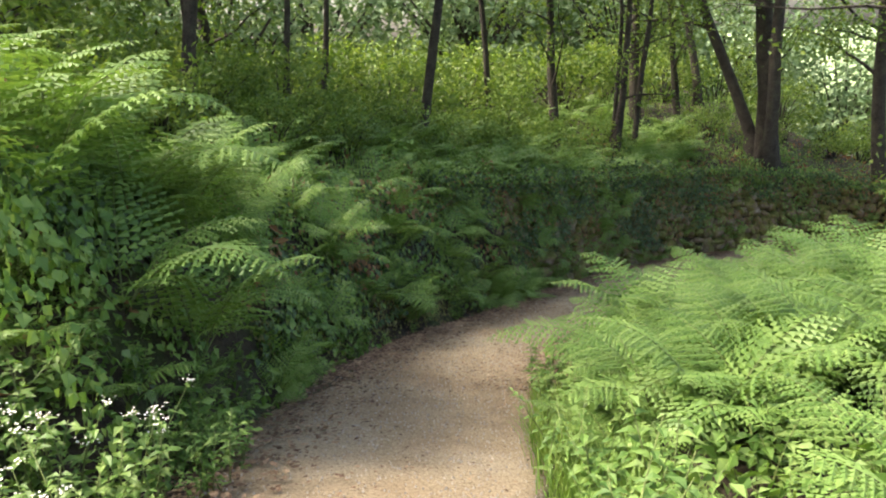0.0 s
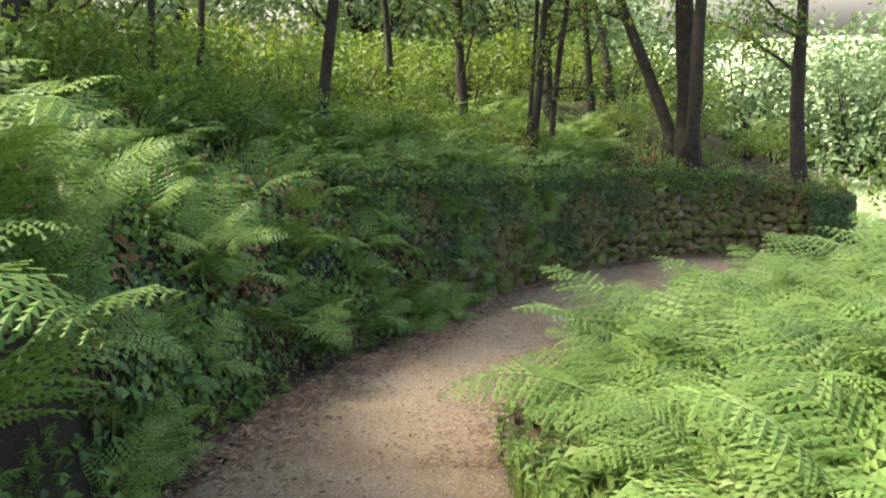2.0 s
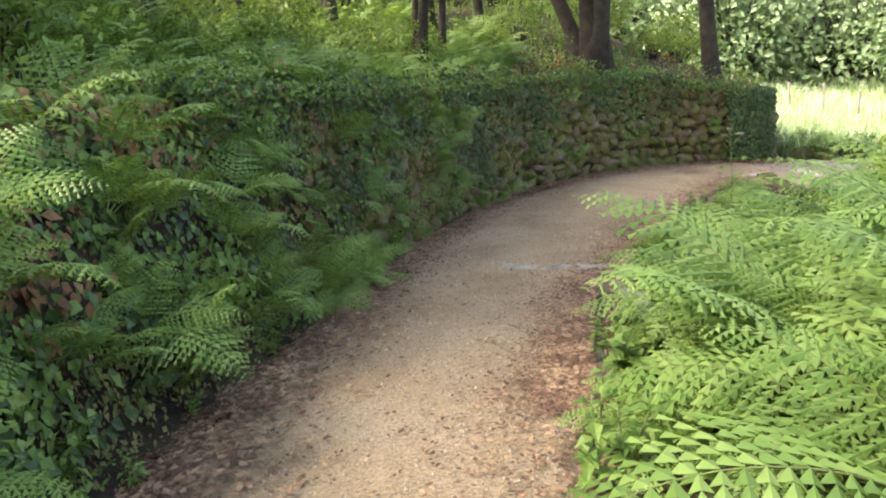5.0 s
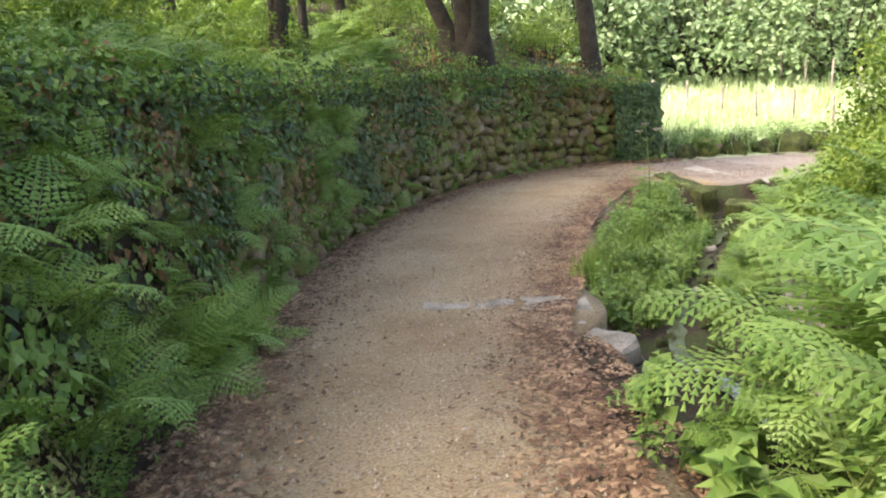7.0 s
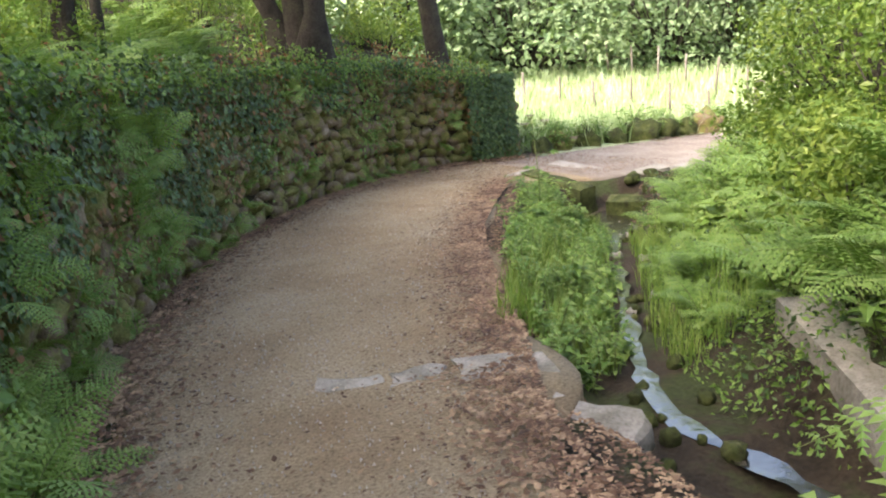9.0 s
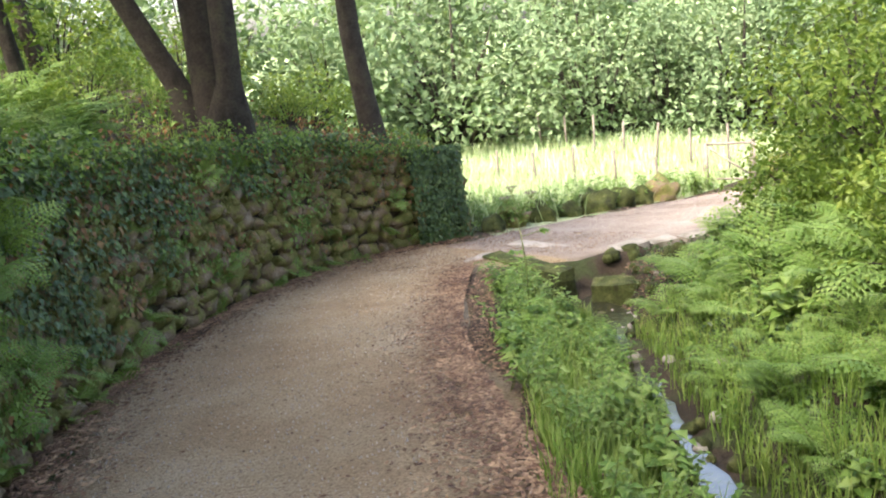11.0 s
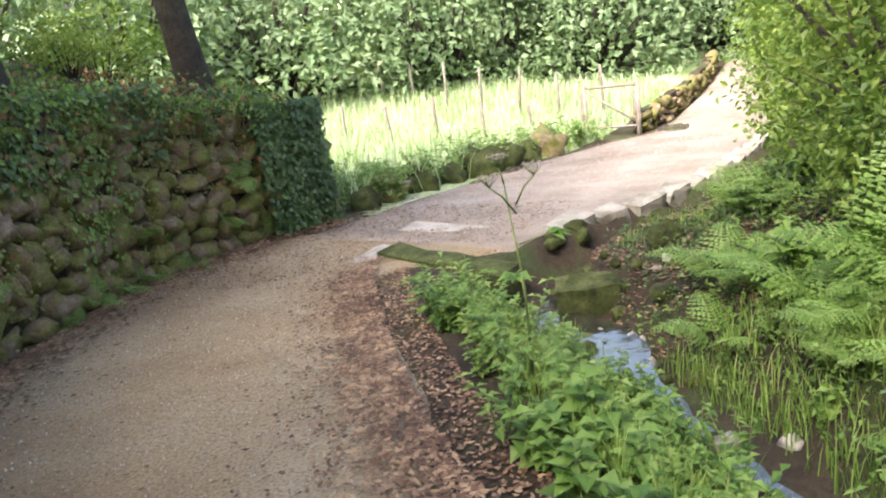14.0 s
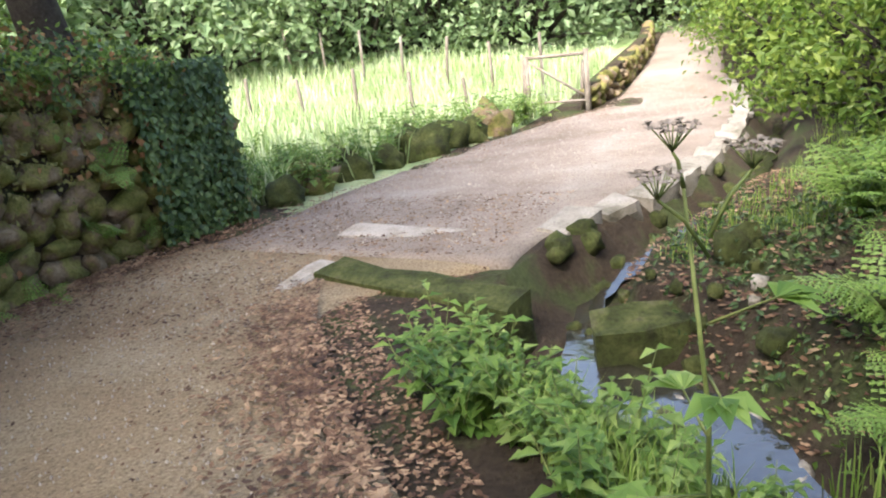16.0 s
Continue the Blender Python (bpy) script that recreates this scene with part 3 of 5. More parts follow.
def lay_stones(parent, curve, length, course, wide, top, rng, thick=0.3, single_from=0.0):
    """Courses of rough stones; those under the thick ivy before single_from are joined into one part."""
    joined, z0 = bmesh.new(), 0.0
    while z0 < top(curve[0][0]):
        h = course * rng.uniform(0.8, 1.2)
        s = rng.uniform(-0.2, 0)
        while s < length:
            w = wide * rng.choice((0.55, 0.8, 1.0, 1.2, 1.5))
            u = min(max((s + w / 2) / length, 0), 1)
            s += w
            p, d = along(curve, u)
            if z0 + h * 0.6 > top(p[0]):
                continue
            nrm = np.array([-d[1], d[0]])
            q = p + nrm * (0.12 + rng.uniform(-0.03, 0.03) + 0.04 * z0)
            hh = h * rng.uniform(0.7, 1.45)
            m = pose(q[0], q[1], float(lane(p[0], p[1])) + z0 + h / 2 + rng.uniform(-0.06, 0.06), rng.uniform(-15, 15), rng.uniform(-35, 35), math.degrees(math.atan2(d[1], d[0])) + rng.uniform(-8, 8)) @ Matrix.Diagonal((w * 1.12, thick * rng.uniform(0.85, 1.2), hh * 1.12, 1))
            if u < single_from:
                n0 = len(joined.verts)
                joined.from_mesh(rng.choice(WALL_STONES))
                joined.verts.ensure_lookup_table()
                for vert in joined.verts[n0:]:
                    vert.co = m @ vert.co
                continue
            ob = new("stone", rng.choice(WALL_STONES))
            ob.matrix_basis = m
            ob.parent = parent
        z0 += h * 0.93
    if single_from:
        ob = new("stonework", bm_mesh("stonework", joined, [M_STONE]))
        ob.parent = parent
        tagged(ob, kind="stuff")


# ---- ivy and moss hanging on the wall and bank ----
def drape(name, count, curve, lo, hi, zlo, zhi, size, material, label, category, rng, out=0.12, slope=0.0, keep=0.45, seed=0.0):
    """Small leaves covering a bank or wall face in uneven patches."""
    bm = bmesh.new()
    made = 0
    while made < count:
        u, h = rng.uniform(lo, hi), rng.random()
        p, d = along(curve, u)
        zz = zlo + (zhi - zlo) * h
        if noise.noise((p[0] * 0.9 + seed, p[1] * 0.9, zz * 1.6)) * 0.8 + rng.uniform(-0.25, 0.25) + 0.5 * (h - 0.5) < keep - 0.5:
            continue
        nrm = np.array([-d[1], d[0]])
        q = p + nrm * (slope * zz - out + rng.uniform(0, 0.12))
        s = size * rng.uniform(0.6, 1.4)
        n = Vector((-nrm[0], -nrm[1], 0.35)) + Vector((rng.gauss(0, 0.3), rng.gauss(0, 0.3), rng.gauss(0, 0.3)))
        a = Vector((rng.gauss(0, 0.6), rng.gauss(0, 0.6), -0.8))
        a = a - n.normalized() * a.dot(n.normalized())
        leaf(bm, (q[0], q[1], float(lane(p[0], p[1])) + zz), a, n, s, s * 0.85, 0, 0.12, 0.1)
        made += 1
    return tagged(new(name, bm_mesh(name, bm, [material])), label, category, kind="stuff")


BANK_LOW = smooth(BANK[2:8], 120)
drape("dry_growth", 1500, WALL_C, 0.0, 0.95, 0.3, 1.9, 0.06, M_DRYFERN, "withered brown growth hanging on the wall", "wall plants", random.Random(12), 0.1, 0.04, 0.6, 17.0)
drape("ivy", 6500, WALL_C, 0.0, 0.6, 0.3, 2.0, 0.055, M_IVY, "dark glossy ivy hanging over the stone wall", "ivy", random.Random(3), 0.1, 0.04, 0.58)
drape("ivy", 2600, WALL_C, 0.4, 0.86, 1.2, 1.95, 0.06, M_IVY, "dark glossy ivy trailing from the wall's top", "ivy", random.Random(33), 0.1, 0.04, 0.56, 3.0)
drape("ivy", 3200, WALL_C, 0.0, 0.9, 0.05, 1.75, 0.05, M_HERB, "small green plants rooted in wall joints", "wall plants", random.Random(8), 0.1, 0.04, 0.7, 9.0)
drape("ivy", 3600, WALL_C, 0.93, 1.0, 0.1, 1.62, 0.06, M_IVY, "dense ivy over the wall's end", "ivy", random.Random(4), 0.12, 0.02, 0.1)
drape("ivy", 3000, END_C, 0.0, 1.0, 0.1, 1.6, 0.06, M_IVY, "dense ivy over the wall's end", "ivy", random.Random(5), 0.06, 0.0, 0.1)
drape("moss", 11000, WALL_C, 0.05, 0.97, 0.0, 1.7, 0.03, M_MOSS, "yellow-green moss in the wall's joints", "moss", random.Random(14), 0.05, 0.04, 0.5, 23.0)
drape("moss", 7000, BANK_LOW, 0.45, 1.0, 0.0, 0.7, 0.035, M_MOSS, "moss and rootlets on the earth bank", "moss", random.Random(15), 0.0, 0.5, 0.35, 27.0)
drape("dry_growth", 1600, BANK_LOW, 0.45, 1.0, 0.6, 1.9, 0.08, M_DRYFERN, "withered brown fern hanging on the bank", "dry growth", random.Random(16), 0.08, 0.5, 0.6, 31.0)
drape("ivy", 8000, BANK_LOW, 0.3, 1.0, 0.25, 1.85, 0.07, M_IVY, "dark ivy covering the earth bank", "ivy", random.Random(6), 0.06, 0.5, 0.42)
drape("undergrowth", 4500, BANK_LOW, 0.25, 1.0, 0.05, 1.9, 0.07, M_HERB, "mixed green undergrowth on the earth bank", "undergrowth", random.Random(7), 0.1, 0.5, 0.5, 4.0)


def spill(name, count, curve, lo, hi, base, size, material, label, rng, seed, mound=0.45):
    """Growth heaped unevenly over a wall's or bank's top and hanging down its face."""
    pts, ups, ls = [], [], []
    while len(pts) < count:
        u = rng.uniform(lo, hi)
        p, d = along(curve, u)
        heap = noise.noise((u * 23 + seed, seed, 0)) + 0.5 * noise.noise((u * 70 + seed, seed, 4))
        if heap < rng.uniform(-0.6, 0.2):
            continue
        a = rng.uniform(-0.6, 2.4)
        r = (0.16 + mound * max(heap, 0)) * math.sqrt(rng.random())
        hang = rng.random() ** 2 * 0.9 * max(heap + 0.2, 0) if a > 1.6 else 0
        o = 0.16 - math.cos(math.pi - a) * r * 0.9 if a < 1.6 else 0.02 - 0.14 * rng.random()
        z = float(lane(p[0], p[1])) + base(p[0]) + abs(math.sin(a)) * r - hang
        pts.append((p[0] - d[1] * o, p[1] + d[0] * o, z))
        ups.append((d[1] * 0.7, -d[0] * 0.7, 0.6))
        ls.append(size * rng.uniform(0.6, 1.4))
    vv, ff = leaf_cloud(pts, ups, ls, rng, 0.7)
    return tagged(mesh_object(name, vv, ff, material), label, "wall plants", kind="stuff")


for mat, count, size, label, seed in ((M_IVY, 7000, 0.06, "dark ivy heaped over the wall's top", 1), (M_FERN, 6500, 0.05, "feathery green growth over the wall's top", 2), (M_HERB, 3500, 0.06, "light green brambles over the wall's top", 3), (M_DRYFERN, 1400, 0.05, "withered brown stems over the wall's top", 4)):
    spill("ivy" if seed == 1 else "undergrowth", count, WALL_C, 0.0, 0.97, lambda x: float(wall_height(x)) - 0.05, size, mat, label, random.Random(90 + seed), 3.3 * seed)
# ---- ferns ----
FERNS = [fern_mesh("fern", s, 6, 0.95, 20, 6, 1.1) for s in range(4)]
FERNS_LOW = [fern_mesh("fern", 20 + s, 5, 0.95, 16, 4, 1.15) for s in range(3)]
FERNS_BIG = [fern_mesh("bracken", 40 + s, 5, 1.45, 24, 7, 1.2) for s in range(4)]
DRY = [fern_mesh("dry_fern", 60 + s, 5, 0.7, 8, 4, 0.6, M_DRYFERN) for s in range(2)]
rng = random.Random(21)
# on the face of the bank, leaning out over the path
for k in range(58):
    u = rng.uniform(0.42, 1.0)
    p, d = along(BANK_LOW, u)
    nrm = np.array([-d[1], d[0]])
    back = rng.choice((0.05, 0.2, 0.45, 0.75)) + rng.uniform(-0.05, 0.15)
    q = p + nrm * back
    out = math.degrees(math.atan2(-nrm[1], -nrm[0]))
    place(rng.choice(FERNS), "fern", q[0], q[1], rng.uniform(0, 360), rng.uniform(0.55, 0.95), "lush green fern growing from the earth bank", "fern", "ferns on the bank", (-nrm[1] * 25 + rng.uniform(-8, 8), -nrm[0] * 25 + rng.uniform(-8, 8)))
for k in range(60):
    p, d = along(WALL_C, rng.uniform(0.0, 0.95))
    nrm = np.array([-d[1], d[0]])
    h = rng.choice((0.0, 0.1, 0.3, 0.5, 0.8, 1.2, 1.6))
    q = p + nrm * (0.02 if h else -0.1)
    place(rng.choice(FERNS_LOW), "fern", q[0], q[1], rng.uniform(0, 360), rng.uniform(0.25, 0.48), "small fern rooted at the stone wall", "fern", "ferns on the wall", (-nrm[1] * 35, -nrm[0] * 35), float(lane(p[0], p[1])) + h)
# on the terrace above
for k in range(96):
    u = rng.uniform(0.12, 0.86)
    p, d = along(smooth(BANK[2:12], 100), u)
    nrm = np.array([-d[1], d[0]])
    q = p + nrm * (0.8 + 3.6 * rng.random() ** 1.3)
    dry = rng.random() < 0.12
    place(rng.choice(DRY if dry else FERNS_LOW), "dry_fern" if dry else "fern", q[0], q[1], rng.uniform(0, 360), rng.uniform(0.7, 1.05) if u < 0.7 else rng.uniform(0.5, 0.8), "withered brown fern on the terrace" if dry else "green fern on the wooded terrace", "fern", "ferns on the terrace")
for k in range(34):
    p, d = along(WALL_C, rng.uniform(0.0, 0.62))
    nrm = np.array([-d[1], d[0]])
    q = p + nrm * rng.uniform(0.42, 1.2)
    place(rng.choice(FERNS_LOW), "fern", q[0], q[1], rng.uniform(0, 360), rng.uniform(0.7, 1.0), "green fern hanging over the wall's top", "fern", "ferns above the wall", (-nrm[1] * 12, -nrm[0] * 12))
# tall bracken beside the first stretch
for k in range(58):
    y = rng.uniform(1.2, 9.1)
    i = int(np.argmin(np.abs(EDGE_C[:, 1] - y)))
    r = 0.3 + 3.2 * rng.random() ** 1.2
    x = EDGE_C[i, 0] + r
    tall = r > 0.8
    place(rng.choice(FERNS_BIG if tall else FERNS), "bracken", x, y, rng.uniform(0, 360), rng.uniform(0.62, 0.9) if tall else rng.uniform(0.5, 0.75), "tall bright green bracken beside the path", "bracken", "bracken beside the path")
for k in range(46):
    y = rng.uniform(4.6, 9.0)
    i = int(np.argmin(np.abs(EDGE_C[:, 1] - y)))
    x = EDGE_C[i, 0] + 0.75 + 2.4 * rng.random()
    place(rng.choice(FERNS_BIG), "bracken", x, y, rng.uniform(0, 360), rng.uniform(0.75, 1.0), "tall bright green bracken beside the path", "bracken", "bracken beside the path")
# bracken over the slope above the bank and wall
for k in range(90):
    p, d = along(smooth(BANK[3:11], 100), rng.random())
    q = p + np.array([-d[1], d[0]]) * (0.9 + 3.4 * rng.random())
    place(rng.choice(FERNS_BIG), "bracken", q[0], q[1], rng.uniform(0, 360), rng.uniform(0.55, 0.85), "green bracken on the wooded slope", "bracken", "bracken on the slope")
# bracken by the start of the bank
for x, y, s in ((-1.75, 5.3, 0.9), (-2.0, 4.8, 1.0), (-2.5, 4.6, 1.1), (-2.2, 5.6, 1.0), (-3.0, 4.9, 1.1), (-2.5, 5.2, 1.15), (-3.1, 5.3, 1.0), (-2.2, 5.7, 0.95), (-1.95, 6.0, 0.75), (-2.8, 5.9, 1.15), (-3.6, 5.6, 1.1), (-2.1, 6.7, 0.75)):
    place(rng.choice(FERNS_BIG), "bracken", x, y, rng.uniform(0, 360), s, "tall bright green bracken beside the path", "bracken", "bracken beside the path")
for k in range(34):
    p, d = along(WALL_C, rng.uniform(0.0, 0.42))
    nrm = np.array([-d[1], d[0]])
    h = rng.uniform(0.15, 1.75)
    q = p + nrm * 0.05
    place(rng.choice(FERNS), "fern", q[0], q[1], rng.uniform(0, 360), rng.uniform(0.4, 0.75), "green fern arching out of the overgrown wall", "fern", "ferns on the wall", (-nrm[1] * 40, -nrm[0] * 40), float(lane(p[0], p[1])) + h)
for k in range(26):
    p, d = along(STREAM_C, rng.uniform(0.12, 0.4))
    q = p + np.array([d[1], -d[0]]) * rng.uniform(0.45, 1.2)
    place(rng.choice(FERNS), "fern", q[0], q[1], rng.uniform(0, 360), rng.uniform(0.45, 0.7), "green fern on the far bank of the stream", "fern", "ferns by the stream")
# beyond the stream
for k in range(56):
    u = rng.uniform(0.0, 0.36)
    p, d = along(STREAM_C, u)
    nrm = np.array([d[1], -d[0]])
    q = p + nrm * (1.15 + 2.2 * rng.random() ** 1.2)
    place(rng.choice(FERNS_BIG if rng.random() < 0.4 else FERNS), "fern", q[0], q[1], rng.uniform(0, 360), rng.uniform(0.6, 0.95), "green fern on the far bank of the stream", "fern", "ferns by the stream", (-nrm[1] * -12, nrm[0] * -12))

# ---- herbs ----
HERBS = [herb_mesh("herb", s, 6, 0.5, 5, 0.11, M_HERB) for s in range(4)]
NETTLES = [herb_mesh("nettle", 30 + s, 5, 0.55, 7, 0.09, M_HERB, 0.5) for s in range(2)]
FLOWERS = [herb_mesh("white_flower", 50 + s, 6, 0.5, 5, 0.07, M_HERB, 0.6, True) for s in range(2)]
BROAD = [herb_mesh("broadleaf_herb", 70 + s, 6, 0.42, 4, 0.17, M_HERB, 0.8) for s in range(2)]
for k in range(96):
    y = rng.uniform(0.6, 10.0)
    i = int(np.argmin(np.abs(EDGE_C[:, 1] - y)))
    x = EDGE_C[i, 0] + 0.02 + 1.9 * rng.random() ** 1.4
    place(rng.choice(HERBS + NETTLES + BROAD), "herb", x, y, rng.uniform(0, 360), rng.uniform(0.6, 1.25), "leafy green herb beside the path", "herb", "herbs beside the path")
for k in range(60):
    y = rng.uniform(1.0, 12)
    i = int(np.argmin(np.abs(BANK_C[:, 1] - y)))
    x = BANK_C[i, 0] - 0.45 * rng.random() + (0.25 if y < 5 else 0.0)
    place(rng.choice(HERBS + NETTLES), "herb", x, y, rng.uniform(0, 360), rng.uniform(0.5, 0.9) * (1.1 if y < 5 else 0.6), "leafy green herb at the bank's foot", "herb", "herbs along the bank")
for k in range(38):
    place(rng.choice(HERBS + NETTLES), "herb", rng.uniform(-2.5, -1.35), rng.uniform(2.0, 4.6), rng.uniform(0, 360), rng.uniform(0.6, 1.0), "bright leafy herb beside the path", "herb", "herbs along the bank")
for x, y in ((-1.6, 2.9), (-1.75, 3.3), (-1.5, 3.6), (-1.85, 2.6)):
    place(rng.choice(FLOWERS), "white_flower", x, y, rng.uniform(0, 360), 1.1, "small white wildflower on thin stems", "flower", "white flowers")
# between path and stream
for k in range(150):
    u = rng.uniform(0.12, 0.44)
    p, d = along(STREAM_C, u)
    nrm = np.array([-d[1], d[0]])
    q = p + nrm * rng.uniform(0.1, 1.05)
    if offset_from(EDGE_C, q[0], q[1])[0] > -0.12 or in_channel(q[0], q[1]) or q[1] < 11.9:
        continue
    place(rng.choice(HERBS + NETTLES + BROAD), "herb", q[0], q[1], rng.uniform(0, 360), rng.uniform(0.5, 0.95), "leafy green herb beside the stream", "herb", "herbs by the stream")
for k in range(130):
    u = rng.choice((rng.uniform(0.12, 0.46), rng.uniform(0.05, 0.95)))
    p, d = along(STREAM_C, u)
    nrm = np.array([d[1], -d[0]])
    q = p + nrm * (0.75 + 1.9 * rng.random())
    if 8.2 < q[0] < 13.5 and q[1] > 14.7:
        continue
    place(rng.choice(HERBS + NETTLES + BROAD), "herb", q[0], q[1], rng.uniform(0, 360), rng.uniform(0.6, 1.3), "leafy green herb on the far bank", "herb", "herbs on the far bank")
for k in range(34):
    p, d = along(STREAM_C, rng.uniform(0.33, 0.455))
    o = rng.uniform(0.12, 1.0)
    x, y = p[0] - d[1] * o, p[1] + d[0] * o
    if offset_from(EDGE_C, x, y)[0] < -0.1 and x < 9.45 and not in_channel(x, y):
        place(rng.choice(HERBS + BROAD), "herb", x, y, rng.uniform(0, 360), rng.uniform(0.55, 0.9), "leafy green herb beside the stream", "herb", "herbs by the stream")
for x, y in ((-1.85, 4.3), (-2.2, 4.0), (-1.7, 5.0), (-2.5, 4.4), (-1.65, 4.6)):
    place(rng.choice(FERNS), "fern", x, y, rng.uniform(0, 360), rng.uniform(0.5, 0.7), "green fern at the bank's foot", "fern", "ferns on the bank")
for k in range(64):
    p, d = along(STREAM_C, rng.uniform(0.16, 0.52))
    o = rng.uniform(0.45, 1.7)
    x, y = p[0] + d[1] * o, p[1] - d[0] * o
    if 8.2 < x < 13.5 and y > 14.9:
        continue
    place(rng.choice(NETTLES + BROAD + FERNS_LOW), "herb", x, y, rng.uniform(0, 360), rng.uniform(0.4, 0.8), "leafy green plant on the far bank", "herb", "plants on the far bank")
place(BROAD[0], "broadleaf_herb", 2.3, 9.95, 30, 0.8, "pale broad-leaved herb at the path's edge", "herb")


def hogweed(x, y, height):
    """A tall umbel plant gone to seed: ribbed stem, lobed leaves, umbels on rays."""
    r, bm = random.Random(5), bmesh.new()
    top = Vector((0.02, 0.05, height))
    tube(bm, [(0, 0, -0.05), (0.02, 0.0, height * 0.5), top], [0.008, 0.006, 0.004], 6, 0.05, 0)
    for b, e in ((Vector((0.02, 0, height * 0.9)), Vector((0.08, -0.08, height * 1.02))), (top, top + Vector((-0.01, 0.02, 0.08))), (Vector((0.02, 0, height * 0.86)), Vector((-0.06, 0.09, height * 1.0)))):
        tube(bm, [b, b.lerp(e, 0.5) + Vector((0, 0, 0.02)), e], [0.006, 0.005, 0.004], 4, 0, 0)
        for k in range(14):
            a = 2.4 * k
            t = e + Vector((math.cos(a) * 0.055 * math.sqrt((k + 1) / 14), math.sin(a) * 0.055 * math.sqrt((k + 1) / 14), 0.05))
            tube(bm, [e, t], [0.002, 0.0015], 3, 0, 0)
            for q in range(4):
                leaf(bm, t, (r.gauss(0, 1), r.gauss(0, 1), 0.4), (0, 0, 1), 0.02, 0.014, 2)
    for h, a in ((0.45, 0.5), (0.6, 3.4), (0.72, 5.2), (0.3, 2.2)):
        b = Vector((0.01, 0, height * h))
        v = Vector((math.cos(a), math.sin(a), 0.25))
        tube(bm, [b, b + v * 0.16], [0.005, 0.003], 3, 0, 0)
        for tw in (-0.9, -0.4, 0, 0.4, 0.9):
            leaf(bm, b + v * 0.15, (math.cos(a + tw), math.sin(a + tw), 0.1 - abs(tw) * 0.1), (0, 0, 1), 0.11, 0.06, 1)
    ob = new("hogweed", bm_mesh("hogweed", bm, [M_STEM, M_HERB, M_WOOD]))
    ob.location = (x, y, z_at(x, y))
    return tagged(ob, "tall seeding hogweed with bare umbels beside the stream", "hogweed")


hogweed(7.15, 15.3, -2.33 - z_at(7.15, 15.3))

# ---- grass ----


def grass(name, count, where, height, material, label, rng, blade=0.012):
    v, f = [], []
    pts = [where() for k in range(count)]
    zs = ground_height([p[0] for p in pts], [p[1] for p in pts])
    for (x, y), z in zip(pts, zs):
        for k in range(3):
            a, h, b = rng.uniform(0, 6.28), height * rng.uniform(0.5, 1.3), rng.uniform(0.15, 0.7)
            c, s = math.cos(a), math.sin(a)
            i = len(v)
            x0, y0 = x + rng.gauss(0, 0.03), y + rng.gauss(0, 0.03)
            v += [(x0 - s * blade, y0 + c * blade, z - 0.02), (x0 + s * blade, y0 - c * blade, z - 0.02), (x0 + c * h * b * 0.4 + s * blade * 0.7, y0 + s * h * b * 0.4 - c * blade * 0.7, z + h * 0.65), (x0 + c * h * b * 0.4 - s * blade * 0.7, y0 + s * h * b * 0.4 + c * blade * 0.7, z + h * 0.65), (x0 + c * h * b, y0 + s * h * b, z + h)]
            f += [(i, i + 1, i + 2, i + 3), (i + 3, i + 2, i + 4)]
    return tagged(mesh_object(name, v, f, material), label, "grass", kind="stuff")


def by_curve(curve, lo, hi, a, b, r):
    def pick():
        p, d = along(curve, r.uniform(lo, hi))
        o = r.uniform(a, b)
        return p[0] - d[1] * o, p[1] + d[0] * o
    return pick


g = random.Random(31)
grass("grass", 2200, by_curve(STREAM_C, 0.14, 0.42, 0.15, 0.9, g), 0.2, M_GRASS, "long green grass between path and stream", g, 0.004)
grass("grass", 1500, by_curve(EDGE_C, 0.37, 0.58, -0.6, 0.02, g), 0.22, M_GRASS, "tufts of green grass at the path's edge", g, 0.005)
grass("grass", 1300, by_curve(STREAM_C, 0.14, 0.38, -1.2, -0.2, g), 0.2, M_GRASS, "long grass hanging over the stream", g, 0.004)
grass("grass", 1000, by_curve(STREAM_C, 0.5, 0.95, -1.9, -0.5, g), 0.13, M_GRASS, "rough grass on the far bank", g, 0.004)


def in_meadow():
    while True:
        x, y = g.uniform(12, 27), g.uniform(19.6, 32)
        if y > np.interp(x, FAR_C[:, 0], FAR_C[:, 1]) + 0.45 and offset_from(END_C, x, y)[0] < -0.3:
            return x, y


grass("sunlit_meadow_grass", 5200, in_meadow, 0.45, M_SUNLIT_GRASS, "tall meadow grass in the open field, paled as if in full sun", g, 0.014)
grass("grass", 2400, by_curve(smooth(BANK[2:12], 100), 0.0, 1.0, 1.2, 6.0, g), 0.35, M_GRASS, "rough woodland grass on the terrace", g, 0.009)

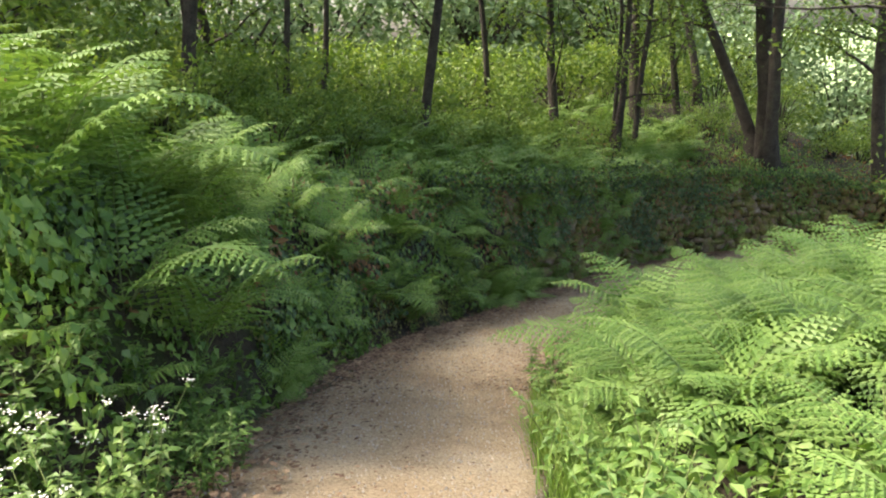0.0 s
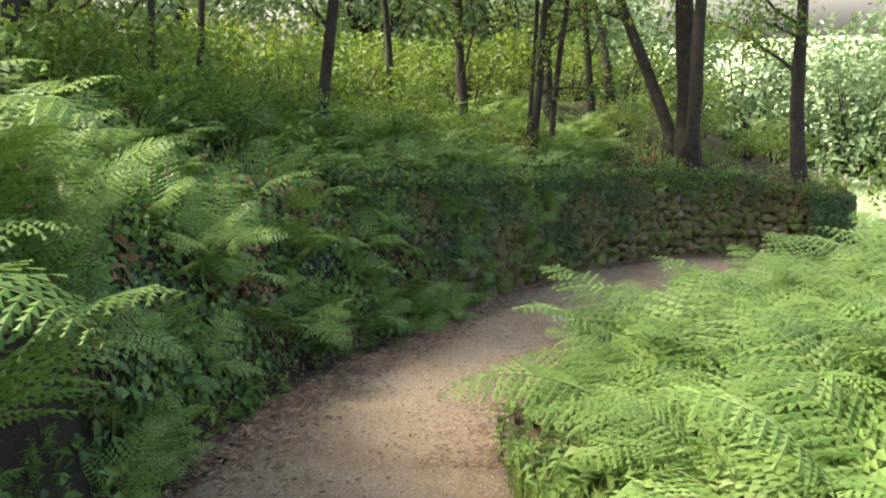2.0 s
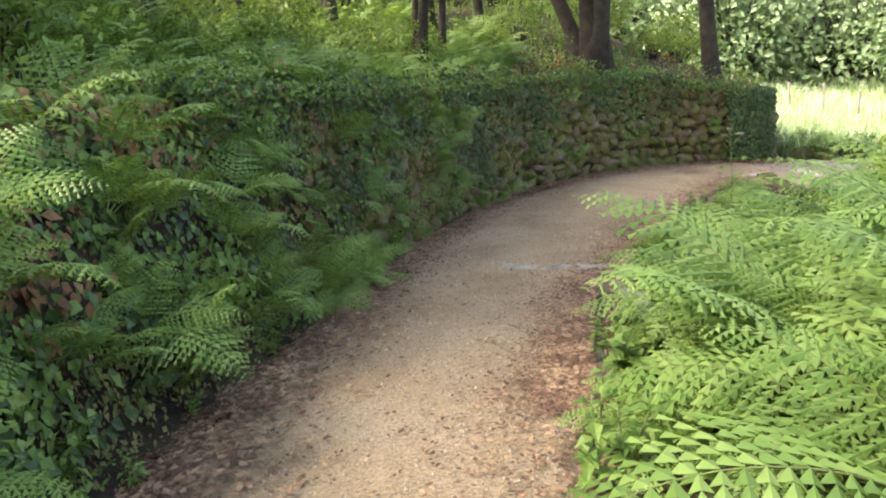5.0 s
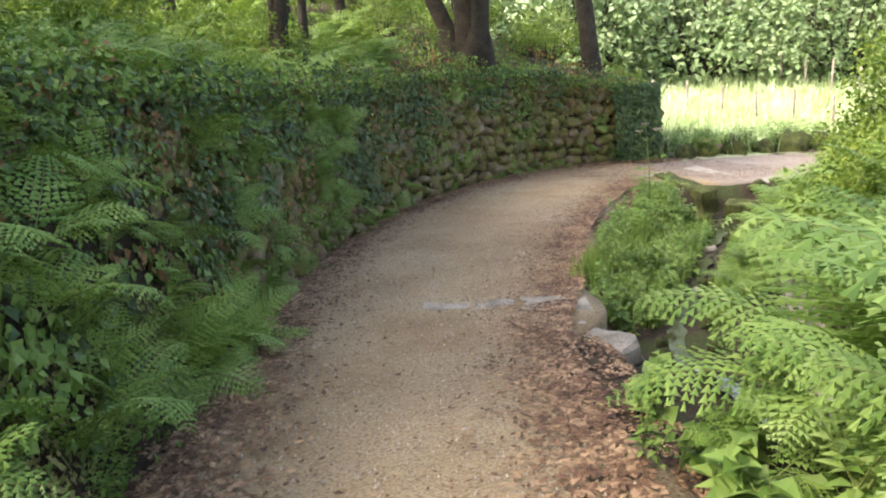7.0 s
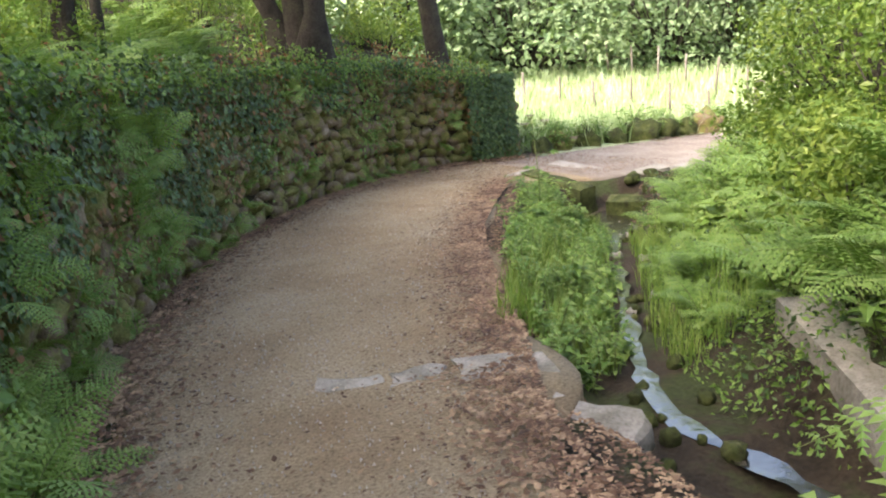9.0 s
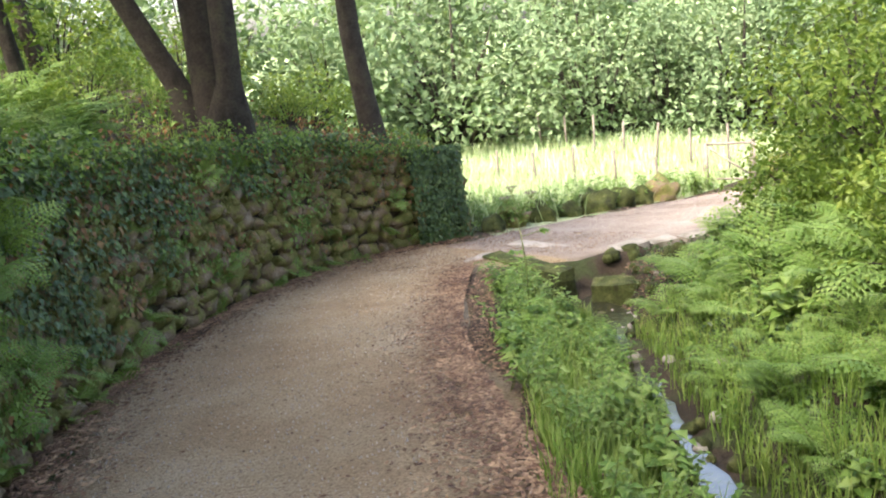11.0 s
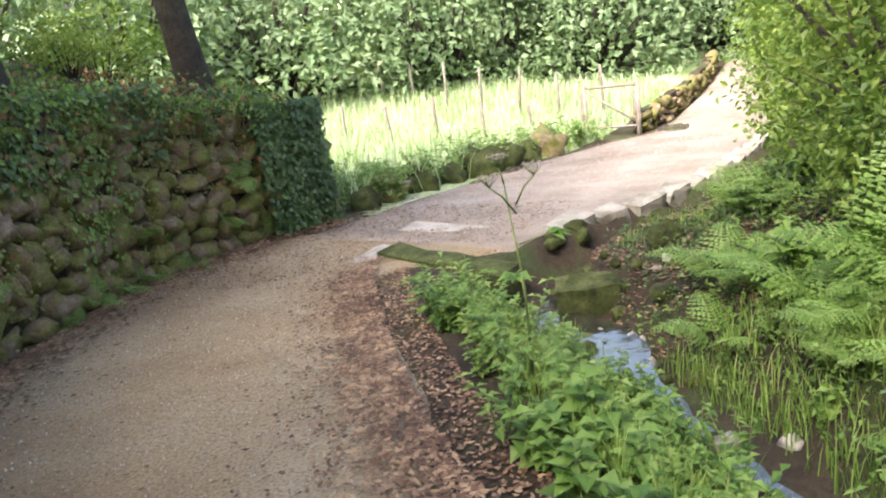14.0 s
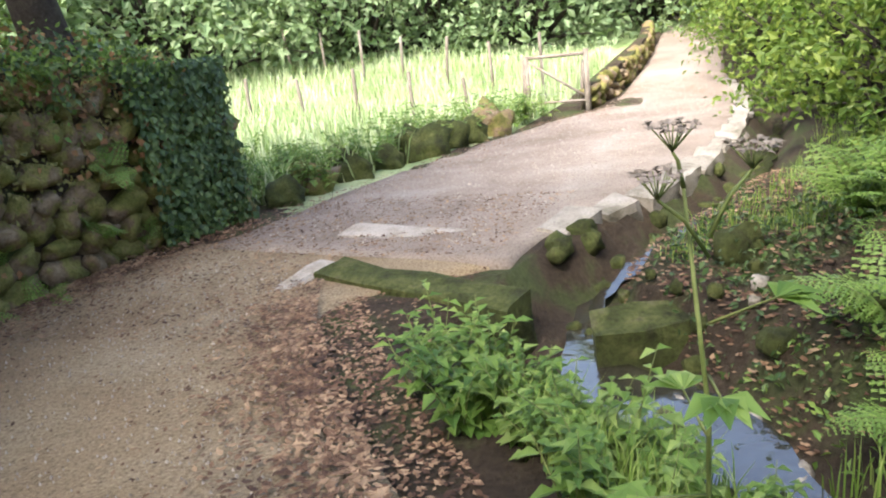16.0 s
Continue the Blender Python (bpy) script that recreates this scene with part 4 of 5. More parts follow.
# ---- trees on the terrace ----
tree("tree", (7.9, 20.75), 9.0, 0.3, (-0.02, 0.02), 1, 3, 9000, 0.11, None, 0.4, 0.42, "large many-stemmed tree with ridged bark above the wall", "tree", "terrace trees", 14)
tree("tree", (10.95, 21.1), 9.0, 0.2, (-0.1, 0.02), 2, 1, 8000, 0.1, None, 0.27, 0.42, "slender leaning tree above the wall's end", "tree", "terrace trees", 12)
for i, (x, y, r, h) in enumerate(((2.6, 20.5, 0.12, 8), (3.9, 19.6, 0.1, 7.5), (5.0, 22.5, 0.15, 8.5), (6.1, 22.3, 0.1, 8), (-5.5, 12.0, 0.13, 7), (-4.6, 17.5, 0.14, 8), (7.3, 24.5, 0.12, 8))):
    tree("tree", (x, y), h, r, (RNG.uniform(-0.1, 0.1), RNG.uniform(-0.1, 0.1)), 10 + i, 1 + (i % 3 == 1), 3000, 0.1, None, 0.16, 0.3, "slim young woodland tree with light green leaves", "tree", "terrace trees", 8, 11)
# unseen tree added to keep the sun off the path's first stretch
tree("tree", (-6.4, 8.4), 9.5, 0.14, (0.1, 0.0), 46, 1, 11000, 0.14, None, 0.4, 0.5, "tall tree added so that its crown shades the path", "tree", "terrace trees", 10, 12)
# a tree across the stream whose boughs reach over it
tree("tree", (7.6, 11.0), 7.5, 0.16, (-0.05, 0.1), 40, 2, 4600, 0.1, None, 0.28, 0.45, "leafy tree leaning over the stream", "tree", "stream trees", 10, 11)
tree("tree", (13.5, 13.2), 7.0, 0.16, (-0.05, 0.1), 41, 2, 4200, 0.11, None, 0.22, 0.4, "leafy tree leaning over the stream", "tree", "stream trees", 10, 11)

# trees added to block the sun; their crowns cast shade over the path
tree("tree", (4.6, 7.4), 9.5, 0.17, (-0.1, 0.05), 42, 1, 4200, 0.12, None, 0.5, 0.5, "tall tree added so that its crown shades the path", "tree", "stream trees", 10, 12)
tree("tree", (4.2, 3.4), 9.5, 0.18, (-0.05, 0.1), 43, 1, 4200, 0.12, None, 0.55, 0.45, "tall tree added so that its crown shades the path", "tree", "stream trees", 10, 12)
tree("tree", (-3.5, 11.2), 9.0, 0.1, (0.14, 0.05), 44, 1, 11000, 0.14, None, 0.5, 0.5, "tall tree added so that its crown shades the path", "tree", "terrace trees", 10, 12)
tree("tree", (-0.5, 15.5), 9.0, 0.1, (0.14, -0.05), 45, 1, 12000, 0.14, None, 0.5, 0.5, "tall tree added so that its crown shades the path", "tree", "terrace trees", 10, 12)

# background wood, added to cast shade on the terrace, path and stream bank
for i, (x, y) in enumerate(((-2.8, 14.6), (1.0, 19.6), (-5.4, 12.2), (-7.6, 13.0), (-6.6, 15.0), (-9.0, 13.6), (-4.2, 14.4), (-8.6, 11.6), (4.4, 20.0), (-2.4, 16.4))):
    tree("tree", (x, y), RNG.uniform(8.0, 9.5), RNG.uniform(0.06, 0.1), (RNG.uniform(-0.06, 0.1), RNG.uniform(-0.08, 0.05)), 60 + i, 1, 6500, 0.14, None, 0.35, 0.42, "tall woodland tree with a dense green crown, added for shade", "tree", "terrace trees", 8, 12)

# ---- shrubs ----
SHRUBS = [bush_mesh("shrub", s, (1.3, 1.3, 1.9), 1500, 0.13, M_TREE, 20) for s in range(3)]
HEDGES = [bush_mesh("hedge_shrub", 20 + s, (1.5, 1.5, 3.2), 3200, 0.12, M_TREE, 40, 0.05) for s in range(3)]
FARTREES = [bush_mesh("far_tree", 30 + s, (3.8, 3.8, 8.0), 5200, 0.34, M_GREYLEAF, 60, 0.02) for s in range(3)]
for x, y, s in ((-3.6, 8.2, 0.6), (-3.4, 9.8, 0.65), (-2.4, 11.4, 0.6), (-1.6, 12.8, 0.6), (-0.4, 14.2, 0.55), (0.7, 15.9, 0.5), (2.0, 18.0, 0.55), (3.6, 19.7, 0.5), (5.6, 21.0, 0.45), (-2.6, 13.2, 0.8), (-0.9, 16.2, 0.8), (1.2, 18.6, 0.7), (-4.6, 9.6, 0.9), (-4.4, 15.5, 1.1), (-2.9, 17.2, 1.1), (-1.2, 18.6, 1.1), (0.4, 20.4, 1.0), (3.2, 23.2, 1.1), (6.4, 25.2, 0.9), (-6.2, 10.5, 1.2), (-6.0, 13.0, 1.2), (-6.5, 8.6, 0.8), (9.6, 24.4, 0.8), (11.6, 23.6, 0.7), (1.6, 21.6, 0.8), (9.0, 22.8, 0.5), (10.2, 22.3, 0.45), (4.6, 24.4, 0.9), (12.3, 22.0, 0.4), (6.9, 22.4, 0.5), (-3.6, 12.6, 0.6), (-1.6, 15.6, 0.5), (-8.0, 9.0, 1.1), (-7.6, 15.4, 1.2), (-5.6, 18.0, 1.2), (-3.4, 20.0, 1.2), (-1.2, 22.2, 1.1), (2.0, 25.0, 1.1), (5.6, 27.0, 1.1), (8.4, 26.6, 1.0), (-9.6, 12.0, 1.2), (-9.5, 6.5, 1.1), (0.6, 24.0, 1.0), (-4.8, 11.2, 0.55)):
    place(RNG.choice(SHRUBS), "shrub", x, y, RNG.uniform(0, 360), s, "leafy green shrub in the wood", "shrub", "woodland shrubs")
for x, y, s in ((10.8, 13.7, 0.7), (12.5, 14.0, 0.75), (14.3, 14.1, 0.85), (16.2, 14.2, 0.95), (18.2, 14.4, 1.0), (20.2, 14.7, 1.05), (22.2, 15.1, 1.1), (24.2, 15.6, 1.1), (26.4, 16.0, 1.1), (7.9, 11.8, 0.6), (9.2, 12.7, 0.65), (6.6, 10.2, 0.7), (6.0, 8.6, 0.8), (14.2, 12.0, 1.2), (18.5, 12.0, 1.3), (29.0, 16.6, 1.0)):
    place(RNG.choice(HEDGES), "hedge_shrub", x, y, RNG.uniform(0, 360), s, "dense green hedge shrub beyond the stream", "shrub", "hedge by the lane")
for x, y, s in ((27, 27, 0.75), (30, 23.0, 0.8), (33, 19.5, 0.8), (24, 31, 0.85), (20.5, 33.5, 0.9), (31, 31, 1.1), (37, 25, 1.1), (17, 36, 0.9), (27, 37, 1.2), (13, 38, 0.9), (38, 16, 1.0), (42, 21, 1.2), (8, 40, 0.9), (2, 36, 0.9), (-5, 31, 0.9), (-11, 26, 0.9), (-14, 20, 0.9), (-16, 13, 0.9), (-14, 6, 0.9), (-11, 17, 0.8), (-7, 25, 0.85), (-12, 11, 0.8), (1, 31, 0.85), (7, 33, 0.85), (36, 20, 1.1), (28.5, 25.0, 0.6)):
    place(RNG.choice(FARTREES), "far_tree", x, y, RNG.uniform(0, 360), s, "tall grey-green tree at the field's edge", "tree", "field trees")


for k in range(11):
    p, d = along(STREAM_C, 0.13 + 0.026 * k)
    q = p + np.array([d[1], -d[0]]) * (RNG.uniform(1.5, 2.1) + 0.08 * max(k - 5, 0))
    place(RNG.choice(SHRUBS), "shrub", q[0], q[1], RNG.uniform(0, 360), RNG.uniform(0.42, 0.62), "leafy green shrub on the stream's far bank", "shrub", "stream shrubs")


def low_growth(name, count, pick, height, size, material, label, r):
    """Low tangled growth that covers the soil."""
    q = [pick() for k in range(count)]
    zs = ground_height([p[0] for p in q], [p[1] for p in q])
    pts = [(p[0], p[1], z + height * r.random() ** 1.5 * (0.6 + 0.8 * noise.noise((p[0] * 0.8, p[1] * 0.8, 2)))) for p, z in zip(q, zs)]
    vv, ff = leaf_cloud(pts, [(0, 0, 1)] * count, [size * r.uniform(0.6, 1.4) for k in range(count)], r)
    return tagged(mesh_object(name, vv, ff, material), label, "undergrowth", kind="stuff")


g3 = random.Random(55)
low_growth("undergrowth", 9000, by_curve(smooth(BANK[2:13], 100), 0.0, 1.0, 0.45, 1.6, g3), 0.45, 0.06, M_FERN, "tangled green undergrowth over the bank's top", g3)
low_growth("undergrowth", 14000, by_curve(smooth(BANK[2:12], 100), 0.0, 1.0, 0.6, 4.5, g3), 0.9, 0.08, M_HERB, "tangled green undergrowth on the wooded terrace", g3)
low_growth("brown_undergrowth", 3500, by_curve(smooth(BANK[2:13], 100), 0.0, 1.0, 0.5, 3.0, g3), 0.4, 0.09, M_DRYFERN, "withered brown undergrowth on the terrace", g3)
low_growth("undergrowth", 4500, by_curve(BANK_LOW, 0.08, 0.62, -0.05, 1.5, g3), 0.5, 0.075, M_HERB, "tangled green undergrowth at the bank's foot", g3)
low_growth("undergrowth", 5000, by_curve(smooth(EDGE[2:7], 60), 0.15, 1.0, -3.0, -0.2, g3), 0.45, 0.09, M_HERB, "tangled green undergrowth beneath the bracken", g3)
# ivy's dark green here puts the far bank's tree shade into the colour
low_growth("undergrowth", 9000, by_curve(STREAM_C, 0.05, 0.6, -2.4, -0.45, g3), 0.3, 0.045, M_IVY, "leafy undergrowth on the far bank, coloured dark for shade", g3)
low_growth("undergrowth", 9000, by_curve(STREAM_C, 0.0, 0.42, -2.4, -0.25, g3), 0.3, 0.042, M_FERN, "tangled green undergrowth on the far bank", g3)

# ---- stream, slabs, culvert ----
n = len(STREAM_C)
v, f = [], []
for i, p in enumerate(STREAM_C):
    d = STREAM_C[min(i + 1, n - 1)] - STREAM_C[max(i - 1, 0)]
    d = d / np.linalg.norm(d)
    pool = 0.3 * math.exp(-((p[0] - 8.8) ** 2 + (p[1] - 15.7) ** 2) / 0.5)
    w = max(0.02, 0.06 + 0.1 * noise.noise((i * 0.6, 0, 5))) + pool
    z = float(lane(p[0], p[1])) - (0.36 + 0.03 * float(step(3.2, 4.2, p[0])) * (1 - float(step(7.6, 8.4, p[0])))) * (1 - 0.35 * float(step(10.3, 12, p[0])))
    for k in range(5):
        q = p + np.array([-d[1], d[0]]) * w * (k / 2 - 1)
        v.append((q[0], q[1], z + 0.012 * noise.noise((q[0] * 5, q[1] * 5, 1))))
f = [(i * 5 + k, i * 5 + k + 1, (i + 1) * 5 + k + 1, (i + 1) * 5 + k) for i in range(n - 1) for k in range(4)]
tagged(mesh_object("water", v, f, M_WATER, True), "shallow stream water reflecting the sky", "water", kind="structure")


def block(name, a, b, width, height, top, material, label, category, group="", seed=1, chips=0.03):
    """A stone block lying from a to b."""
    ln = math.hypot(b[0] - a[0], b[1] - a[1])
    ob = new(name, slab_mesh(name, seed, material, (ln, width, height), chips))
    ob.matrix_basis = pose((a[0] + b[0]) / 2, (a[1] + b[1]) / 2, top - height / 2, 0, 0, math.degrees(math.atan2(b[1] - a[1], b[0] - a[0])))
    return tagged(ob, label, category, group)


block("kerb_block", (9.95, 18.05), (9.6, 16.6), 0.3, 0.5, -3.83, M_MOSSROCK, "mossy stone kerb block at the ford", "stone block", "ford blocks", 3, 0.05)
block("kerb_block", (9.5, 16.15), (9.85, 15.2), 0.3, 0.5, -3.87, M_MOSSROCK, "mossy stone kerb block at the ford", "stone block", "ford blocks", 4, 0.05)
for i, (a, b, w) in enumerate((((2.5, 12.72), (2.76, 12.5), 0.2), ((2.79, 12.48), (3.06, 12.26), 0.22), ((3.1, 12.24), (3.5, 11.9), 0.34), ((2.98, 11.55), (3.2, 11.1), 0.3))):
    block("step_slab", a, b, w, 0.2, float(lane(a[0], a[1])) + (0.062 if i < 3 else 0.0), M_CONCRETE, "worn pale stone slab set across the path", "paving slab", "step slabs", 10 + i, 0.05)
for i in range(19):
    p, d = along(NEAR_C, 0.03 + 0.021 * i)
    q = p + d * RNG.uniform(0.4, 0.6)
    block("edging_slab", p, q, RNG.uniform(0.2, 0.34), 0.34, float(lane(p[0], p[1])) + 0.047, M_CONCRETE, "pale flat slab edging the lane beside the channel", "paving slab", "edging slabs", 20 + i, 0.03)
block("threshold_slab", (9.55, 18.25), (10.1, 18.15), 0.22, 0.15, float(lane(9.8, 18.2)) + 0.075, M_PALESTONE, "pale stone slab between path and ford", "paving slab", "ford slabs", 40, 0.02)
block("threshold_slab", (11.1, 18.6), (11.0, 17.3), 0.3, 0.15, float(lane(11.1, 17.9)) + 0.07, M_PALESTONE, "pale stone slab between path and ford", "paving slab", "ford slabs", 41, 0.02)
# low concrete culvert wall by the stream
block("culvert_wall", (5.0, 11.25), (3.55, 9.72), 0.34, 0.75, -2.53, M_CONCRETE, "low weathered concrete culvert wall beside the stream", "low wall", "", 50, 0.006)
ROCKS = [stone_mesh("rock", s, M_CONCRETE if s == 0 else M_MOSSROCK, 2, 0.6, 0.5) for s in range(5)]
BOULDERS = [stone_mesh("boulder", 10 + s, M_MOSSROCK if s else M_STONE, 3, 0.75, 0.6) for s in range(3)]
for x, y, s in ((9.64, 15.18, 0.16), (10.2, 15.45, 0.3), (8.9, 15.35, 0.12), (9.2, 15.2, 0.18), (8.2, 14.75, 0.15), (7.4, 14.1, 0.12), (4.3, 11.9, 0.1), (9.4, 15.6, 0.14), (8.7, 16.2, 0.15)):
    ob = place(RNG.choice(ROCKS), "rock", x, y, RNG.uniform(0, 360), s, "loose stone lying in the stream bed", "rock", "stream rocks", (RNG.uniform(-20, 20), 0), z_at(x, y) + 0.3 * s)
for k in range(46):
    p, d = along(STREAM_C, RNG.uniform(0.06, 0.47))
    o = RNG.gauss(0, 0.16)
    s = RNG.uniform(0.05, 0.13)
    x, y = p[0] - d[1] * o, p[1] + d[0] * o
    place(RNG.choice(ROCKS), "rock", x, y, RNG.uniform(0, 360), s, "loose stone lying in the stream bed", "rock", "stream rocks", (RNG.uniform(-20, 20), 0), z_at(x, y) + 0.06)
for k in range(22):
    p, d = along(NEAR_C, 0.01 + 0.17 * RNG.random())
    o = RNG.uniform(0.12, 0.5)
    x, y, s = p[0] + d[1] * o, p[1] - d[0] * o, RNG.uniform(0.1, 0.24)
    place(RNG.choice(ROCKS[1::2] if k % 3 else ROCKS), "rock", x, y, RNG.uniform(0, 360), s, "rough stone in the bank below the lane", "rock", "lane bank stones", (RNG.uniform(-25, 25), RNG.uniform(-25, 25)), z_at(x, y) + 0.08 * s)
for x, y, s in ((13.3, 20.35, 0.6), (14.1, 20.3, 0.65), (14.9, 20.15, 0.5), (15.6, 20.0, 0.75), (16.3, 19.85, 0.65), (17.0, 19.75, 0.55), (17.9, 19.85, 0.8), (12.6, 20.2, 0.45)):
    ob = place(RNG.choice(BOULDERS), "boulder", x, y, RNG.uniform(0, 360), s, "mossy boulder edging the lane", "boulder", "lane boulders", (RNG.uniform(-15, 15), RNG.uniform(-15, 15)), z_at(x, y) + 0.1 * s)
for k in range(40):
    x, y = RNG.uniform(12.1, 14.2), RNG.uniform(20.3, 21.9)
    place(RNG.choice(HERBS + NETTLES), "herb", x, y, RNG.uniform(0, 360), RNG.uniform(0.8, 1.3), "bright leafy herb at the meadow's edge", "herb", "herbs among boulders")
for k in range(46):
    x = RNG.uniform(12.8, 20)
    y = float(np.interp(x, FAR_C[:, 0], FAR_C[:, 1])) + RNG.uniform(0.3, 1.2)
    place(RNG.choice(HERBS), "herb", x, y, RNG.uniform(0, 360), RNG.uniform(0.9, 1.6), "bright leafy herb among the boulders", "herb", "herbs among boulders")


scree = random.Random(81)
for k in range(26):
    p, d = along(STREAM_C, scree.uniform(0.4, 0.5))
    o = scree.uniform(-1.1, 0.1)
    x, y, s = p[0] - d[1] * o, p[1] + d[0] * o, scree.uniform(0.05, 0.17)
    place(scree.choice(ROCKS), "rock", x, y, scree.uniform(0, 360), s, "loose stone on the muddy stream bank", "rock", "stream rocks", (scree.uniform(-20, 20), 0), z_at(x, y) + 0.05)


# ---- fence, gate, low wall by the lane ----
def fence_post(x, y, h, r=0.04):
    bm = bmesh.new()
    tube(bm, [(0, 0, -0.15), (0.005, 0.01, h * 0.5), (0.01, 0, h - 0.03), (0.01, 0, h)], [r, r * 0.95, r * 0.9, r * 0.6], 7, 0.15)
    ob = new("fence_post", bm_mesh("fence_post", bm, [M_WOOD]))
    ob.matrix_basis = pose(x, y, z_at(x, y), RNG.uniform(-5, 5), RNG.uniform(-5, 5), RNG.uniform(0, 90))
    return tagged(ob, "thin weathered wooden fence post in the meadow", "fence post", "meadow fence")


fence_c = smooth([(20.9, 19.0), (20.3, 20.5), (19.6, 22.2), (19.1, 24.0), (18.4, 26.0), (17.2, 29.0), (16.0, 33.0)], 60)
for i in range(15):
    p, d = along(fence_c, i / 14)
    fence_post(p[0], p[1], 0.95 + RNG.uniform(-0.1, 0.15))
for i in range(9):
    fence_post(22.5 + 0.35 * i, 20.2 + 1.25 * i, 1.25 + RNG.uniform(-0.15, 0.2))
for h in (0.35, 0.75):
    bm = bmesh.new()
    tube(bm, [Vector((p[0], p[1], z_at(p[0], p[1]) + h + 0.03 * math.sin(i * 1.7))) for i, p in enumerate(fence_c[::4])], [0.004] * len(fence_c[::4]), 3)
    tagged(new("fence_wire", bm_mesh("fence_wire", bm, [M_WIRE])), "thin dull wire strung along the fence posts", "wire", "fence wires")


def field_gate(x, y, turn, h=1.2, w=1.1):
    root = new("field_gate")
    root.matrix_basis = pose(x, y, z_at(x, y), 0, 0, turn)
    for name, pts, r in (("post", [(0, 0, -0.2), (0, 0, h)], 0.06), ("post", [(w, 0, -0.2), (w, 0, h * 0.95)], 0.05), ("rail", [(0, 0, h - 0.08), (w, 0, h - 0.1)], 0.035), ("rail", [(0, 0, 0.25), (w, 0, 0.25)], 0.03), ("brace", [(0, 0, 0.3), (w, 0, h - 0.15)], 0.025)):
        bm = bmesh.new()
        tube(bm, [Vector(pts[0]), Vector(pts[0]).lerp(Vector(pts[1]), 0.5), Vector(pts[1])], [r, r * 0.95, r * 0.85], 7, 0.12)
        ob = new(name, bm_mesh(name, bm, [M_WOOD]))
        ob.parent = root
    bm = bmesh.new()
    for k in range(9):
        tube(bm, [Vector((w * (k + 0.5) / 9, 0.0, 0.27)), Vector((w * (k + 0.5) / 9, 0, h - 0.1))], [0.004, 0.004], 3)
    mesh = new("wire_mesh", bm_mesh("wire_mesh", bm, [M_WIRE]))
    mesh.parent = root
    return tagged(root, "small weathered wooden gate with wire infill", "gate")


field_gate(20.75, 18.85, 100)

LOW_C = smooth([(21.0, 18.75), (23.0, 18.55), (26.0, 18.6), (29.0, 18.95)], 60)
v, f = [], []
for i, p in enumerate(LOW_C):
    d = LOW_C[min(i + 1, 59)] - LOW_C[max(i - 1, 0)]
    d = d / np.linalg.norm(d)
    for back, h in ((0.08, -0.2), (0.08, 0.5), (0.3, 0.5), (0.3, -0.2)):
        q = p + np.array([-d[1], d[0]]) * back
        v.append((q[0], q[1], z_at(q[0], q[1]) + h))
for i in range(59):
    f += [(i * 4 + k, (i + 1) * 4 + k, (i + 1) * 4 + (k + 1) % 4, i * 4 + (k + 1) % 4) for k in range(4)]
f += [(0, 1, 2, 3), (239, 238, 237, 236)]
low_wall = tagged(mesh_object("wall_low", v, f, M_SOIL), "low rough stone wall along the lane", "wall", kind="structure")

# ---- leaf litter and pebbles ----


def scatter_litter(name, count, pick, size, material, label, category, rng, pebble=False):
    v, f = [], []
    pts = [pick() for k in range(count)]
    x, y = np.array([p[0] for p in pts]), np.array([p[1] for p in pts])
    on = ((offset_from(path_left, x, y) < 0) & (offset_from(EDGE_C, x, y) > 0)) | (x > 10.3) & (y > 16.4)
    z = np.where(on, lane(x, y) + 0.064, ground_height(x, y) + 0.012)
    for px, py, pz in zip(x, y, z):
        a, s = rng.uniform(0, 6.28), size * rng.uniform(0.5, 1.4)
        c, d = math.cos(a) * s, math.sin(a) * s
        i = len(v)
        if pebble:
            v += [(px + c, py + d, pz - 0.01), (px - d * 0.8, py + c * 0.8, pz - 0.01), (px - c, py - d, pz - 0.01), (px + d * 0.8, py - c * 0.8, pz - 0.01), (px + c * 0.1, py + d * 0.1, pz + s * 0.55)]
            f += [(i, i + 1, i + 4), (i + 1, i + 2, i + 4), (i + 2, i + 3, i + 4), (i + 3, i, i + 4)]
        else:
            u, w = rng.uniform(0, 0.5) * s, rng.uniform(0, 0.5) * s
            v += [(px + c, py + d, pz + u), (px - d * 0.55, py + c * 0.55, pz + 0.004), (px - c, py - d, pz + w), (px + d * 0.55, py - c * 0.55, pz + 0.25 * s)]
            f += [(i, i + 1, i + 2), (i, i + 2, i + 3)]
    return tagged(mesh_object(name, v, f, material), label, category, kind="stuff")


g2 = random.Random(77)


def edge_band(curve, lo, hi, inner, spread_by, r, sign):
    def pick():
        p, d = along(curve, r.uniform(lo, hi))
        o = inner - sign * abs(r.gauss(0, spread_by))
        return p[0] - d[1] * o, p[1] + d[0] * o
    return pick


LIT_L, LIT_R = smooth(BANK[2:13], 200), smooth(EDGE[2:], 200)
scatter_litter("leaf_litter", 13000, edge_band(LIT_L, 0.08, 1.0, 0.15, 0.4, g2, 1), 0.022, M_LITTER, "brown fallen leaves along the bank", "leaf litter", g2)
scatter_litter("leaf_litter", 14000, edge_band(LIT_R, 0.3, 1.0, -0.3, 0.45, g2, -1), 0.016, M_LITTER, "brown fallen leaves along the path's edge", "leaf litter", g2)
scatter_litter("leaf_litter", 12000, edge_band(LIT_L, 0.25, 0.95, 0.1, 0.26, g2, 1), 0.024, M_LITTER, "drift of brown leaves below the wall", "leaf litter", g2)
scatter_litter("leaf_litter", 9000, edge_band(LIT_R, 0.4, 0.98, 0.0, 0.22, g2, -1), 0.02, M_LITTER, "drift of brown leaves along the path's edge", "leaf litter", g2)
